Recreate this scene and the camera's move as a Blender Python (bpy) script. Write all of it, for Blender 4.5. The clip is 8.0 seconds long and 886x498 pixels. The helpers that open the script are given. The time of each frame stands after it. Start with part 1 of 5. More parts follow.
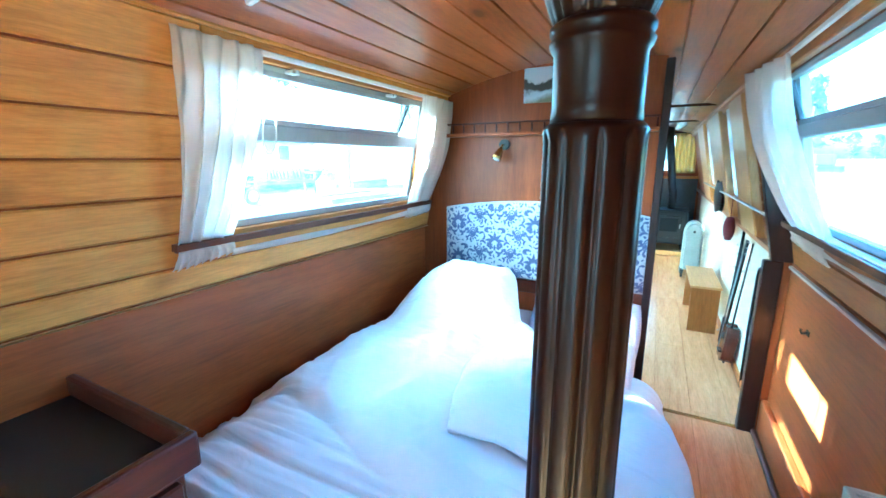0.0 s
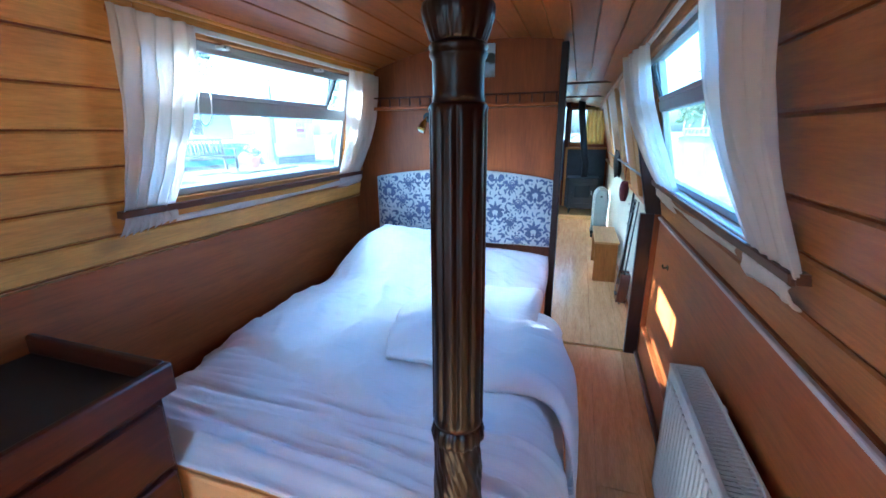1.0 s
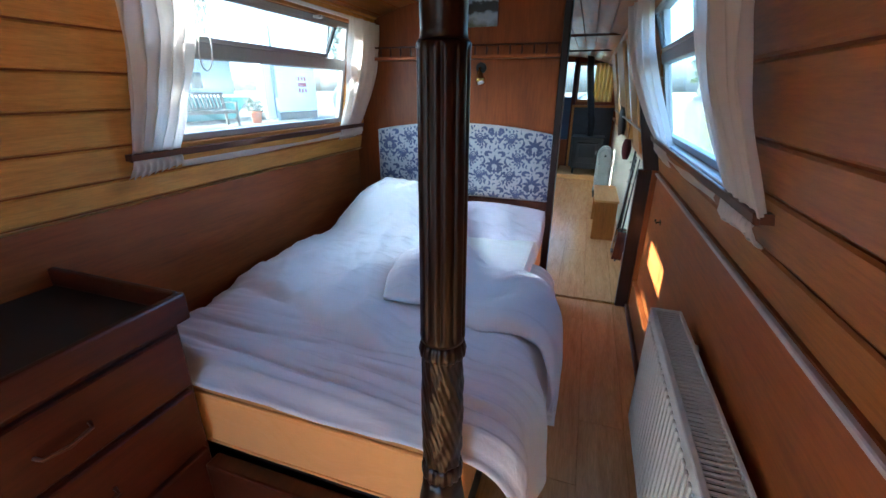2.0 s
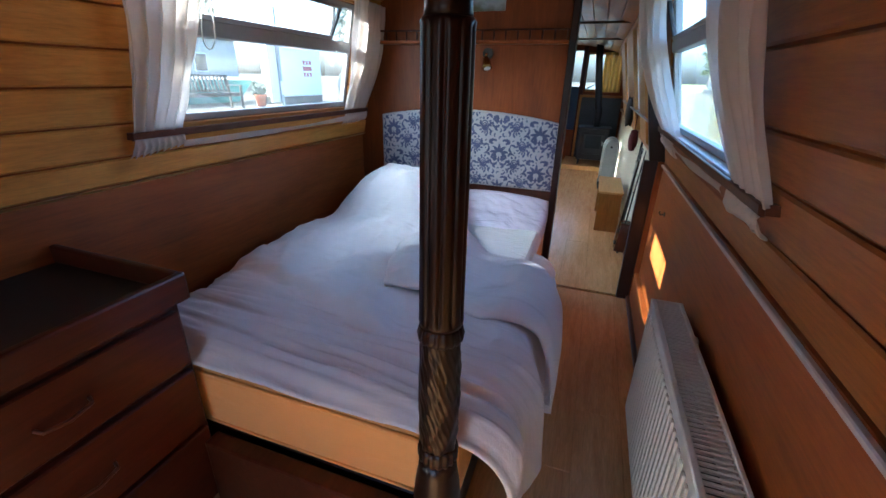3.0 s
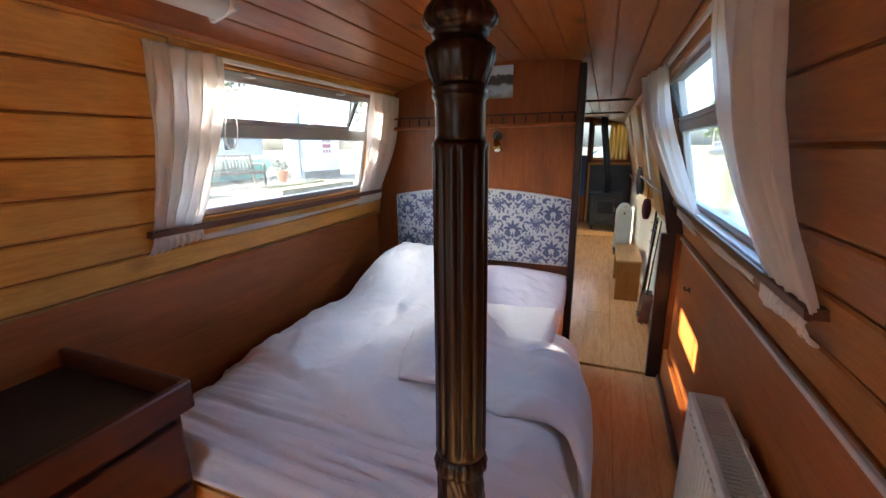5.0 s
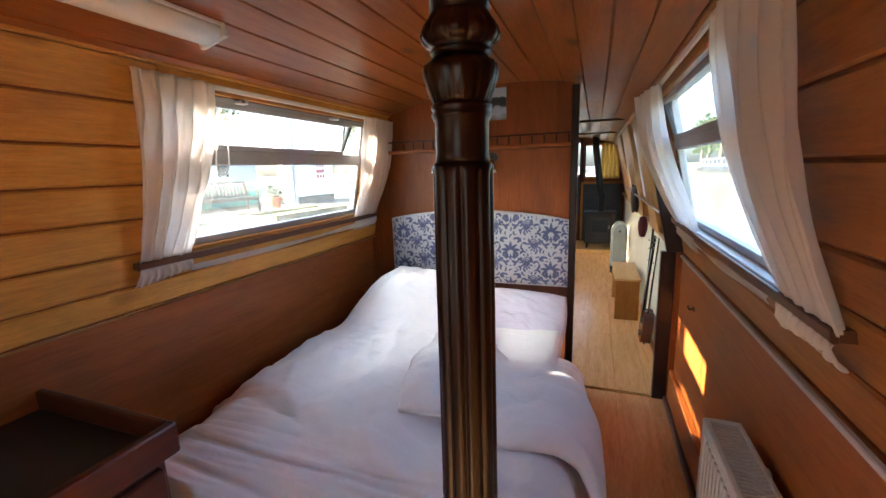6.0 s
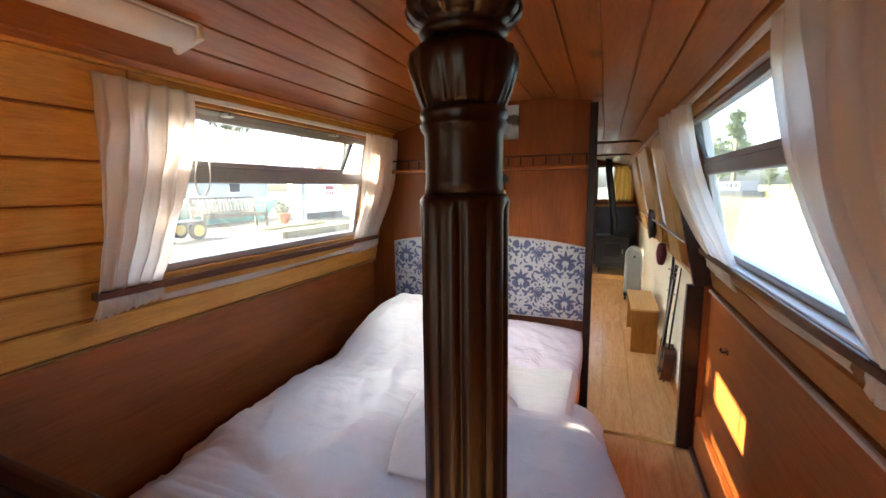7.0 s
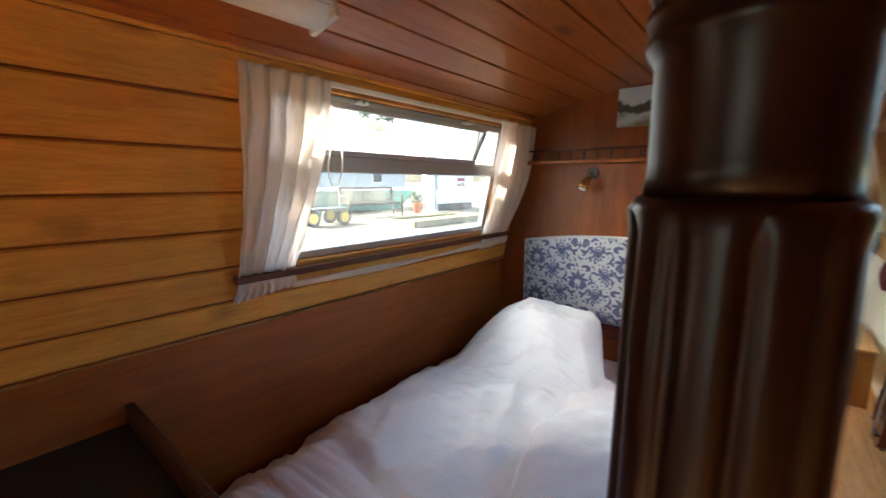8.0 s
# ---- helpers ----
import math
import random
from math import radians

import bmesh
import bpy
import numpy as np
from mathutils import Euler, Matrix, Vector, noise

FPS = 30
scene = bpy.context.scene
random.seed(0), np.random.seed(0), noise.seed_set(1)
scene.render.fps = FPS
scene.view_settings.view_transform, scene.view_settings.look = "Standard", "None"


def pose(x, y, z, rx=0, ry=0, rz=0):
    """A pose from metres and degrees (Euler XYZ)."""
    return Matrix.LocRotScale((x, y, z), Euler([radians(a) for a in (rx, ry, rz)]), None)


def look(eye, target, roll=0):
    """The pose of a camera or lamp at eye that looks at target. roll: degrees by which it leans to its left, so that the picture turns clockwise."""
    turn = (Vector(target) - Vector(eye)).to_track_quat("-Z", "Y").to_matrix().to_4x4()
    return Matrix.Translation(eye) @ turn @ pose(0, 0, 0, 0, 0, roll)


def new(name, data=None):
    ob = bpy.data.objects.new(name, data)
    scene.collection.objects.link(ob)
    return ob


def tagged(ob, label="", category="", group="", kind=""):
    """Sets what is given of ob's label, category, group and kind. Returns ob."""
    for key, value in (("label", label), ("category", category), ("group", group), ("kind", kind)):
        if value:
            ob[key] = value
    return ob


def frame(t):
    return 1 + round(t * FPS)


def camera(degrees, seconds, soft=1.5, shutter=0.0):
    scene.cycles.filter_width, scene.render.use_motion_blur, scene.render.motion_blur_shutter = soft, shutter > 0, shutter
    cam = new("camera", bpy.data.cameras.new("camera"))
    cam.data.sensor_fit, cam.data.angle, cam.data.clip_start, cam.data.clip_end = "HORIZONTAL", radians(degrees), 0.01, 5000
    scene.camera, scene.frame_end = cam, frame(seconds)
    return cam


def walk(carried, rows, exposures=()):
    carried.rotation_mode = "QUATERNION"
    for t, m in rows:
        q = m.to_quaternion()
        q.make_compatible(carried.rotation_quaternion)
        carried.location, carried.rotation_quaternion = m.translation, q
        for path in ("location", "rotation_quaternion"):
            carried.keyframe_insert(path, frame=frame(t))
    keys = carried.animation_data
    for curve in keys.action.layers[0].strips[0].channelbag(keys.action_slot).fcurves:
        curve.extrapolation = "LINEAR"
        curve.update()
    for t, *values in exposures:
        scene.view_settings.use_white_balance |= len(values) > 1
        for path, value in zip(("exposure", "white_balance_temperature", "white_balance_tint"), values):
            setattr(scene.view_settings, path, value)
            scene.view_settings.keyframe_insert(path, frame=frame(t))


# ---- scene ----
cam = camera(94.4, 8.0, shutter=0.25)
PATH = [
    (0, (-0.182, -0.404, 1.445), (-1.081, 1.332, 1.021), -0.2),
    (0.5, (-0.122, -0.501, 1.434), (-0.869, 1.311, 1.038), -1.7),
    (1, (-0.057, -0.632, 1.432), (-0.655, 1.198, 0.89), -0.5),
    (1.5, (-0.01, -0.699, 1.411), (-0.606, 1.09, 0.743), -0.2),
    (3, (0.003, -0.695, 1.388), (-0.599, 1.05, 0.619), 1.4),
    (3.5, (-0.013, -0.674, 1.37), (-0.665, 1.035, 0.56), 0.8),
    (4, (-0.02, -0.638, 1.369), (-0.686, 1.077, 0.584), 0.5),
    (4.5, (-0.02, -0.629, 1.402), (-0.686, 1.129, 0.719), -0.0),
    (5, (-0.024, -0.627, 1.466), (-0.729, 1.183, 0.987), -0.7),
    (6.5, (-0.075, -0.509, 1.466), (-0.756, 1.34, 1.122), -2.0),
    (7, (-0.104, -0.397, 1.482), (-0.832, 1.444, 1.192), -0.8),
    (7.5, (-0.153, -0.334, 1.485), (-1.055, 1.423, 1.169), -0.2),
    (8, (-0.223, -0.227, 1.482), (-1.471, 1.302, 1.161), 0.2),
]
EXPOSURES = [(0, 5.38, 3650, -26), (0.5, 4.84, 3700, -21), (1, 4.32, 3900, -10), (1.5, 3.96, 4300, -8), (3.5, 3.32, 5000, 2), (4.5, 3.52, 5500, 4), (6.5, 3.94, 6200, 4), (7, 3.9, 6350, 5), (8, 3.62, 6100, 1)]
walk(cam, [(t, look(eye, target, roll)) for t, eye, target, roll in PATH],
     exposures=EXPOSURES)

# ---- world and light ----
SUN_DIR = Vector((1.0, 0.45, -0.615)).normalized()
world = bpy.data.worlds.new("sky")
scene.world = world
world.use_nodes = True
wn = world.node_tree.nodes
wl = world.node_tree.links
sky = wn.new("ShaderNodeTexSky")
sky.sky_type = "NISHITA"
sky.sun_disc = False
sky.sun_elevation = radians(29.3)
sky.dust_density = 5.0
sky.air_density = 0.8
sky.sun_rotation = math.atan2(-SUN_DIR.x, -SUN_DIR.y)
wn["Background"].inputs["Strength"].default_value = 0.15
wl.new(sky.outputs["Color"], wn["Background"].inputs["Color"])

sun = new("sun", bpy.data.lights.new("sun", "SUN"))
sun.data.energy = 5.0
sun.data.angle = radians(0.5)
sun.data.color = (1.0, 0.86, 0.68)
sun.matrix_world = look((-20, -10, 13), Vector((-20, -10, 13)) + SUN_DIR)


# ---- mesh helpers ----
def part(name, bm, material, parent=None, label=""):
    """Links a bmesh as one mesh object, under its parent if there is one."""
    me = bpy.data.meshes.new(name)
    bm.to_mesh(me)
    bm.free()
    me.materials.append(material)
    ob = new(name, me)
    if parent is not None:
        ob.parent = parent
    if label:
        ob["label"] = label
    return ob


def thing(name, at, label, category, group="", kind=""):
    ob = new(name)
    ob.location = at
    ob.empty_display_size = 0.1
    return tagged(ob, label, category, group, kind)


def hexa(bm, corners):
    """A box from eight corners: four below, four above, in the same order."""
    v = [bm.verts.new(c) for c in corners]
    faces = [bm.faces.new([v[i] for i in f]) for f in
             ((3, 2, 1, 0), (4, 5, 6, 7), (0, 1, 5, 4), (1, 2, 6, 5), (2, 3, 7, 6), (3, 0, 4, 7))]
    return v, faces


def box(x0, x1, y0, y1, z0, z1, bevel=0.0, seg=1, bm=None):
    own = bmesh.new()
    hexa(own, [(x0, y0, z0), (x1, y0, z0), (x1, y1, z0), (x0, y1, z0),
               (x0, y0, z1), (x1, y0, z1), (x1, y1, z1), (x0, y1, z1)])
    return finish(own, bevel, seg, bm)


def finish(own, bevel, seg, bm):
    if bevel:
        bmesh.ops.bevel(own, geom=own.edges[:], offset=bevel, segments=seg, profile=0.5, affect="EDGES")
    bmesh.ops.recalc_face_normals(own, faces=own.faces[:])
    if bm is None:
        return own
    me = bpy.data.meshes.new("tmp")
    own.to_mesh(me)
    own.free()
    bm.from_mesh(me)
    bpy.data.meshes.remove(me)
    return bm


def smooth(bm):
    for f in bm.faces:
        f.smooth = True
    return bm


def tube(points, radius, sides=10, bm=None, caps=True):
    """A round bar along points; radius is a number or one for each point."""
    bm = bm or bmesh.new()
    pts = [Vector(p) for p in points]
    rads = radius if isinstance(radius, (list, tuple)) else [radius] * len(pts)
    rings = []
    up = Vector((0.12, 0.31, 0.95))
    for i, p in enumerate(pts):
        d = (pts[min(i + 1, len(pts) - 1)] - pts[max(i - 1, 0)]).normalized()
        a = d.cross(up)
        if a.length < 0.05:
            a = d.cross(Vector((1, 0, 0)))
        a.normalize()
        b = d.cross(a)
        rings.append([bm.verts.new(p + rads[i] * (a * math.cos(2 * math.pi * k / sides) + b * math.sin(2 * math.pi * k / sides)))
                      for k in range(sides)])
    for r, s in zip(rings, rings[1:]):
        for k in range(sides):
            bm.faces.new((r[k], r[(k + 1) % sides], s[(k + 1) % sides], s[k])).smooth = True
    if caps:
        bm.faces.new(rings[0][::-1])
        bm.faces.new(rings[-1])
    bmesh.ops.recalc_face_normals(bm, faces=bm.faces[:])
    return bm


def lathe(profile, sides=32, at=(0, 0, 0), shape=None, bm=None):
    """Turns (radius, height) rows about a vertical axis; shape(angle, height, radius) may carve it."""
    bm = bm or bmesh.new()
    rings = []
    for r, z in profile:
        ring = []
        for k in range(sides):
            a = 2 * math.pi * k / sides
            rr = shape(a, z, r) if shape else r
            ring.append(bm.verts.new((at[0] + rr * math.cos(a), at[1] + rr * math.sin(a), at[2] + z)))
        rings.append(ring)
    for r, s in zip(rings, rings[1:]):
        for k in range(sides):
            bm.faces.new((r[k], r[(k + 1) % sides], s[(k + 1) % sides], s[k])).smooth = True
    bm.faces.new(rings[0][::-1])
    bm.faces.new(rings[-1])
    return bm


def sheet(nu, nv, place, bm=None, thick=0.0, closed=False):
    """A surface of nu x nv cells; place(u, v) with u, v from 0 to 1 gives the point. thick gives it a back."""
    bm = bm or bmesh.new()
    rows = [[bm.verts.new(place(i / nu, j / nv)) for i in range(nu + 1)] for j in range(nv + 1)]
    faces = []
    for j in range(nv):
        for i in range(nu):
            f = bm.faces.new((rows[j][i], rows[j][i + 1], rows[j + 1][i + 1], rows[j + 1][i]))
            f.smooth = True
            faces.append(f)
    bm.normal_update()
    if thick:
        back = [[bm.verts.new(v.co - v.normal * thick) for v in row] for row in rows]
        for j in range(nv):
            for i in range(nu):
                bm.faces.new((back[j][i], back[j + 1][i], back[j + 1][i + 1], back[j][i + 1])).smooth = True
        rim = [(0, i) for i in range(nu)] + [(j, nu) for j in range(nv)] + [(nv, i) for i in range(nu, 0, -1)] + [(j, 0) for j in range(nv, 0, -1)]
        for (j, i), (k, h) in zip(rim, rim[1:] + rim[:1]):
            bm.faces.new((rows[k][h], rows[j][i], back[j][i], back[k][h]))
        bm.normal_update()
    return bm


def hull_left(z):
    return -1.60 if z <= 1.005 else -1.57 + 0.2 * (z - 1.05)


def hull_right(z):
    return 0.44 if z <= 0.94 else 0.44 - 0.21 * (z - 0.95)


def lining(side, d0, d1, y0, y1, z0, z1, bevel=0.0, bm=None):
    """A piece that leans with the cabin side; d is how far it stands off the lining into the room."""
    s, f = (1, hull_left) if side == "left" else (-1, hull_right)
    own = bmesh.new()
    lo, hi = f(z0 + 1e-4), f(z1)
    hexa(own, [(lo + s * d0, y0, z0), (lo + s * d1, y0, z0), (lo + s * d1, y1, z0), (lo + s * d0, y1, z0),
               (hi + s * d0, y0, z1), (hi + s * d1, y0, z1), (hi + s * d1, y1, z1), (hi + s * d0, y1, z1)])
    return finish(own, bevel, 1, bm)


# ---- materials ----
def material(name):
    m = bpy.data.materials.new(name)
    m.use_nodes = True
    n = m.node_tree.nodes
    return m, n, m.node_tree.links, n["Principled BSDF"]


def put(bsdf, **values):
    for k, v in values.items():
        bsdf.inputs[k.replace("_", " ")].default_value = v


def coords(n, l, scale, spread=0.0):
    """World position, stretched; spread shifts it for each object by chance."""
    geo = n.new("ShaderNodeNewGeometry")
    mp = n.new("ShaderNodeMapping")
    mp.inputs["Scale"].default_value = scale
    src = geo.outputs["Position"]
    if spread:
        info = n.new("ShaderNodeObjectInfo")
        add = n.new("ShaderNodeVectorMath")
        add.operation = "MULTIPLY_ADD"
        add.inputs[1].default_value = (spread, spread * 0.7, spread * 1.3)
        comb = n.new("ShaderNodeCombineXYZ")
        for i in range(3):
            l.new(info.outputs["Random"], comb.inputs[i])
        l.new(comb.outputs[0], add.inputs[0])
        l.new(src, add.inputs[2])
        src = add.outputs[0]
    l.new(src, mp.inputs["Vector"])
    return mp.outputs["Vector"]


def tex_noise(n, l, vec, scale, detail=4.0, rough=0.55, distortion=0.0):
    t = n.new("ShaderNodeTexNoise")
    t.inputs["Scale"].default_value = scale
    t.inputs["Detail"].default_value = detail
    t.inputs["Roughness"].default_value = rough
    t.inputs["Distortion"].default_value = distortion
    l.new(vec, t.inputs["Vector"])
    return t.outputs["Fac"]


def ramp(n, l, fac, stops):
    r = n.new("ShaderNodeValToRGB")
    e = r.color_ramp.elements
    while len(e) < len(stops):
        e.new(0.5)
    for el, (p, c) in zip(e, stops):
        el.position = p
        el.color = (*c, 1) if len(c) == 3 else c
    l.new(fac, r.inputs["Fac"])
    return r.outputs["Color"]


def mix(n, l, fac, a, b, kind="MIX"):
    m = n.new("ShaderNodeMix")
    m.data_type = "RGBA"
    m.blend_type = kind
    for sock, v in ((m.inputs[0], fac), (m.inputs[6], a), (m.inputs[7], b)):
        if isinstance(v, bpy.types.NodeSocket):
            l.new(v, sock)
        elif isinstance(v, tuple):
            sock.default_value = (*v, 1)
        else:
            sock.default_value = v
    return m.outputs[2]


def bump(n, l, bsdf, height, strength, distance=0.002):
    b = n.new("ShaderNodeBump")
    b.inputs["Strength"].default_value = strength
    b.inputs["Distance"].default_value = distance
    l.new(height, b.inputs["Height"])
    l.new(b.outputs["Normal"], bsdf.inputs["Normal"])


def wood(name, dark, mid, light, rough=0.35, along="y", knots=0.0, spread=7.0, coat=0.0, fine=1.0, relief=0.25, patchy=1.0):
    """Varnished timber: long streaks along one axis, fine pores, patches of tone and, for pine, knots."""
    m, n, l, b = material(name)
    k = {"x": (0.09, 1, 1), "y": (1, 0.09, 1), "z": (1, 1, 0.09)}[along]
    vec = coords(n, l, k, spread)
    streak = tex_noise(n, l, vec, 26 * fine, 5, 0.6, 0.8)
    pores = tex_noise(n, l, vec, 160 * fine, 3, 0.7)
    patch = tex_noise(n, l, coords(n, l, (1, 1, 1), spread), 3.0, 3, 0.5)
    col = ramp(n, l, streak, [(0.28, dark), (0.5, mid), (0.74, light)])
    col = mix(n, l, 0.35 * patchy, col, ramp(n, l, patch, [(0.3, dark), (0.7, light)]), "MIX")
    col = mix(n, l, 0.25, col, ramp(n, l, pores, [(0.35, (0.25, 0.25, 0.25)), (0.6, (1, 1, 1))]), "MULTIPLY")
    if knots:
        kv = {"x": (0.45, 1, 1), "y": (1, 0.45, 1), "z": (1, 1, 0.45)}[along]
        vor = n.new("ShaderNodeTexVoronoi")
        vor.inputs["Scale"].default_value = 5.0
        wob = tex_noise(n, l, coords(n, l, (1, 1, 1), spread), 30, 2)
        l.new(coords(n, l, kv, spread), vor.inputs["Vector"])
        add = n.new("ShaderNodeMath")
        add.operation = "MULTIPLY_ADD"
        add.inputs[1].default_value = 0.05
        l.new(wob, add.inputs[0])
        l.new(vor.outputs["Distance"], add.inputs[2])
        spot = ramp(n, l, add.outputs[0], [(0.09, (1, 1, 1)), (0.13, (0.5, 0.5, 0.5)), (0.21, (0, 0, 0))])
        amount = n.new("ShaderNodeMath")
        amount.operation = "MULTIPLY"
        amount.inputs[1].default_value = knots
        l.new(spot, amount.inputs[0])
        col = mix(n, l, amount.outputs[0], col, (dark[0] * 0.3, dark[1] * 0.25, dark[2] * 0.25))
    l.new(col, b.inputs["Base Color"])
    rr = n.new("ShaderNodeMapRange")
    rr.inputs["To Min"].default_value = rough - 0.08 * patchy
    rr.inputs["To Max"].default_value = rough + 0.14 * patchy
    l.new(patch, rr.inputs["Value"])
    l.new(rr.outputs["Result"], b.inputs["Roughness"])
    put(b, Coat_Weight=coat, Coat_Roughness=0.18, Specular_IOR_Level=0.32)
    bump(n, l, b, streak, relief, 0.001)
    return m


def leafy(name, dark, light):
    m, n, l, b = material(name)
    geo = n.new("ShaderNodeNewGeometry")
    col = ramp(n, l, geo.outputs["Random Per Island"], [(0.0, dark), (1.0, light)])
    l.new(col, b.inputs["Base Color"])
    put(b, Roughness=0.7)
    return m


def plain(name, color, rough=0.5, metal=0.0, vary=0.12, grain=40.0, relief=0.15, coat=0.0):
    """Paint, plastic or metal with slight patches of tone and fine relief."""
    m, n, l, b = material(name)
    vec = coords(n, l, (1, 1, 1))
    big = tex_noise(n, l, vec, 4.0, 4)
    small = tex_noise(n, l, vec, grain, 3)
    lo = tuple(c * (1 - vary) for c in color)
    hi = tuple(min(1.0, c * (1 + vary)) for c in color)
    col = mix(n, l, 0.4, ramp(n, l, big, [(0.3, lo), (0.7, hi)]), ramp(n, l, small, [(0.3, lo), (0.7, hi)]))
    l.new(col, b.inputs["Base Color"])
    put(b, Roughness=rough, Metallic=metal, Coat_Weight=coat)
    bump(n, l, b, small, relief, 0.0008)
    return m


def cloth(name, color, weave=900.0, through_light=0.0, relief=0.2, vary=0.06, crumple=0.0):
    m, n, l, b = material(name)
    vec = coords(n, l, (1, 1, 1))
    big = tex_noise(n, l, vec, 6.0, 3)
    fine = tex_noise(n, l, vec, weave, 2)
    lo = tuple(c * (1 - vary) for c in color)
    col = ramp(n, l, big, [(0.3, lo), (0.7, color)])
    l.new(col, b.inputs["Base Color"])
    put(b, Roughness=0.9, Sheen_Weight=0.15)
    bump(n, l, b, fine, relief, 0.0006)
    if crumple:
        stretched = coords(n, l, (0.6, 1.6, 1.0))
        soft = tex_noise(n, l, stretched, 6.0, 4, 0.5, 1.1)
        fold = n.new("ShaderNodeBump")
        fold.inputs["Strength"].default_value = crumple
        fold.inputs["Distance"].default_value = 0.03
        l.new(soft, fold.inputs["Height"])
        l.new(b.inputs["Normal"].links[0].from_node.outputs[0], b.inputs["Normal"])
        l.new(fold.outputs[0], b.inputs["Normal"].links[0].from_node.inputs["Normal"])
    if through_light:
        tr = n.new("ShaderNodeBsdfTranslucent")
        l.new(col, tr.inputs["Color"])
        clear = n.new("ShaderNodeBsdfTransparent")
        one = n.new("ShaderNodeMixShader")
        one.inputs[0].default_value = through_light
        l.new(b.outputs[0], one.inputs[1])
        l.new(tr.outputs[0], one.inputs[2])
        two = n.new("ShaderNodeMixShader")
        two.inputs[0].default_value = 0.1
        l.new(one.outputs[0], two.inputs[1])
        l.new(clear.outputs[0], two.inputs[2])
        l.new(two.outputs[0], n["Material Output"].inputs["Surface"])
    return m


def glass_pane(name):
    """Clear glass with a thin, uneven film of dust and dried spots on it."""
    m, n, l, b = material(name)
    n.remove(b)
    clear = n.new("ShaderNodeBsdfTransparent")
    clear.inputs["Color"].default_value = (0.95, 0.97, 0.96, 1)
    gloss = n.new("ShaderNodeBsdfGlossy")
    gloss.inputs["Roughness"].default_value = 0.02
    sh = n.new("ShaderNodeMixShader")
    sh.inputs[0].default_value = 0.08
    l.new(clear.outputs[0], sh.inputs[1])
    l.new(gloss.outputs[0], sh.inputs[2])
    film = n.new("ShaderNodeBsdfTranslucent")
    film.inputs["Color"].default_value = (0.85, 0.85, 0.80, 1)
    vec = coords(n, l, (1, 1, 1))
    smear = tex_noise(n, l, vec, 5.0, 5, 0.6, 0.6)
    spots = tex_noise(n, l, vec, 120.0, 2, 0.5)
    amount = mix(n, l, 0.3, ramp(n, l, smear, [(0.3, (0.015, 0.015, 0.015)), (0.7, (0.06, 0.06, 0.06))]),
                 ramp(n, l, spots, [(0.62, (0.01, 0.01, 0.01)), (0.72, (0.25, 0.25, 0.25))]))
    dusty = n.new("ShaderNodeMixShader")
    l.new(amount, dusty.inputs[0])
    l.new(sh.outputs[0], dusty.inputs[1])
    l.new(film.outputs[0], dusty.inputs[2])
    l.new(dusty.outputs[0], n["Material Output"].inputs["Surface"])
    return m


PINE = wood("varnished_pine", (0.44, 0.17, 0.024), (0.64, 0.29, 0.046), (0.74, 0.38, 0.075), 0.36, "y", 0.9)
# right side boards: redder, and darkened for the shade on the backlit side
PINE_RED_SHADED = wood("reddish_shaded_pine", (0.19, 0.056, 0.010), (0.32, 0.112, 0.018), (0.42, 0.168, 0.030), 0.34, "y", 1.0)
PINE_TRIM = wood("pine_trim", (0.38, 0.145, 0.028), (0.48, 0.205, 0.042), (0.56, 0.27, 0.065), 0.32, "y", 0.3)
CEIL = wood("ceiling_pine", (0.21, 0.052, 0.008), (0.33, 0.092, 0.014), (0.42, 0.132, 0.022), 0.33, "y", 0.8, spread=0.0, coat=0.15)
PLY = wood("stained_plywood", (0.20, 0.050, 0.009), (0.30, 0.080, 0.014), (0.38, 0.112, 0.022), 0.38, "y", spread=3.0, fine=0.6)
PLY_UP = wood("stained_plywood_upright", (0.14, 0.033, 0.006), (0.20, 0.050, 0.008), (0.27, 0.072, 0.012), 0.36, "z", spread=3.0, fine=0.6)
DARK = wood("dark_mahogany", (0.005, 0.0013, 0.0008), (0.012, 0.0023, 0.0011), (0.027, 0.0045, 0.0017), 0.31, "z", coat=0.06)
BROWN = wood("brown_batten", (0.06, 0.02, 0.01), (0.10, 0.035, 0.016), (0.14, 0.05, 0.022), 0.35, "y")
CHEST = wood("chest_mahogany", (0.042, 0.0085, 0.003), (0.066, 0.0135, 0.004), (0.095, 0.021, 0.0055), 0.32, "y", coat=0.2)
FLOOR = wood("laminate_floor", (0.50, 0.26, 0.105), (0.60, 0.335, 0.145), (0.68, 0.40, 0.19), 0.21, "y", spread=5.0, relief=0.02, patchy=0.12)
BIRCH = wood("birch_ply", (0.50, 0.27, 0.09), (0.58, 0.34, 0.13), (0.66, 0.41, 0.18), 0.4, "y")
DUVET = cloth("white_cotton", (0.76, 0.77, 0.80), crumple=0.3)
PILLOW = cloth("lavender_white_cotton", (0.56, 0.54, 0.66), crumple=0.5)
RAD = plain("radiator_enamel", (0.54, 0.53, 0.49), 0.4, vary=0.05)
# warm bounce light on the mattress end is put into this orange
MATTRESS = cloth("warm_glow_ticking", (0.80, 0.40, 0.115), 500, crumple=0.3)
NET = cloth("white_voile", (0.88, 0.83, 0.79), 1200, through_light=0.6)
WHITE = plain("white_enamel", (0.78, 0.78, 0.76), 0.35, vary=0.03)
CREAM = plain("cream_paint", (0.72, 0.70, 0.56), 0.5, vary=0.05)
ALU = plain("aluminium", (0.42, 0.42, 0.42), 0.42, 0.6, vary=0.08)
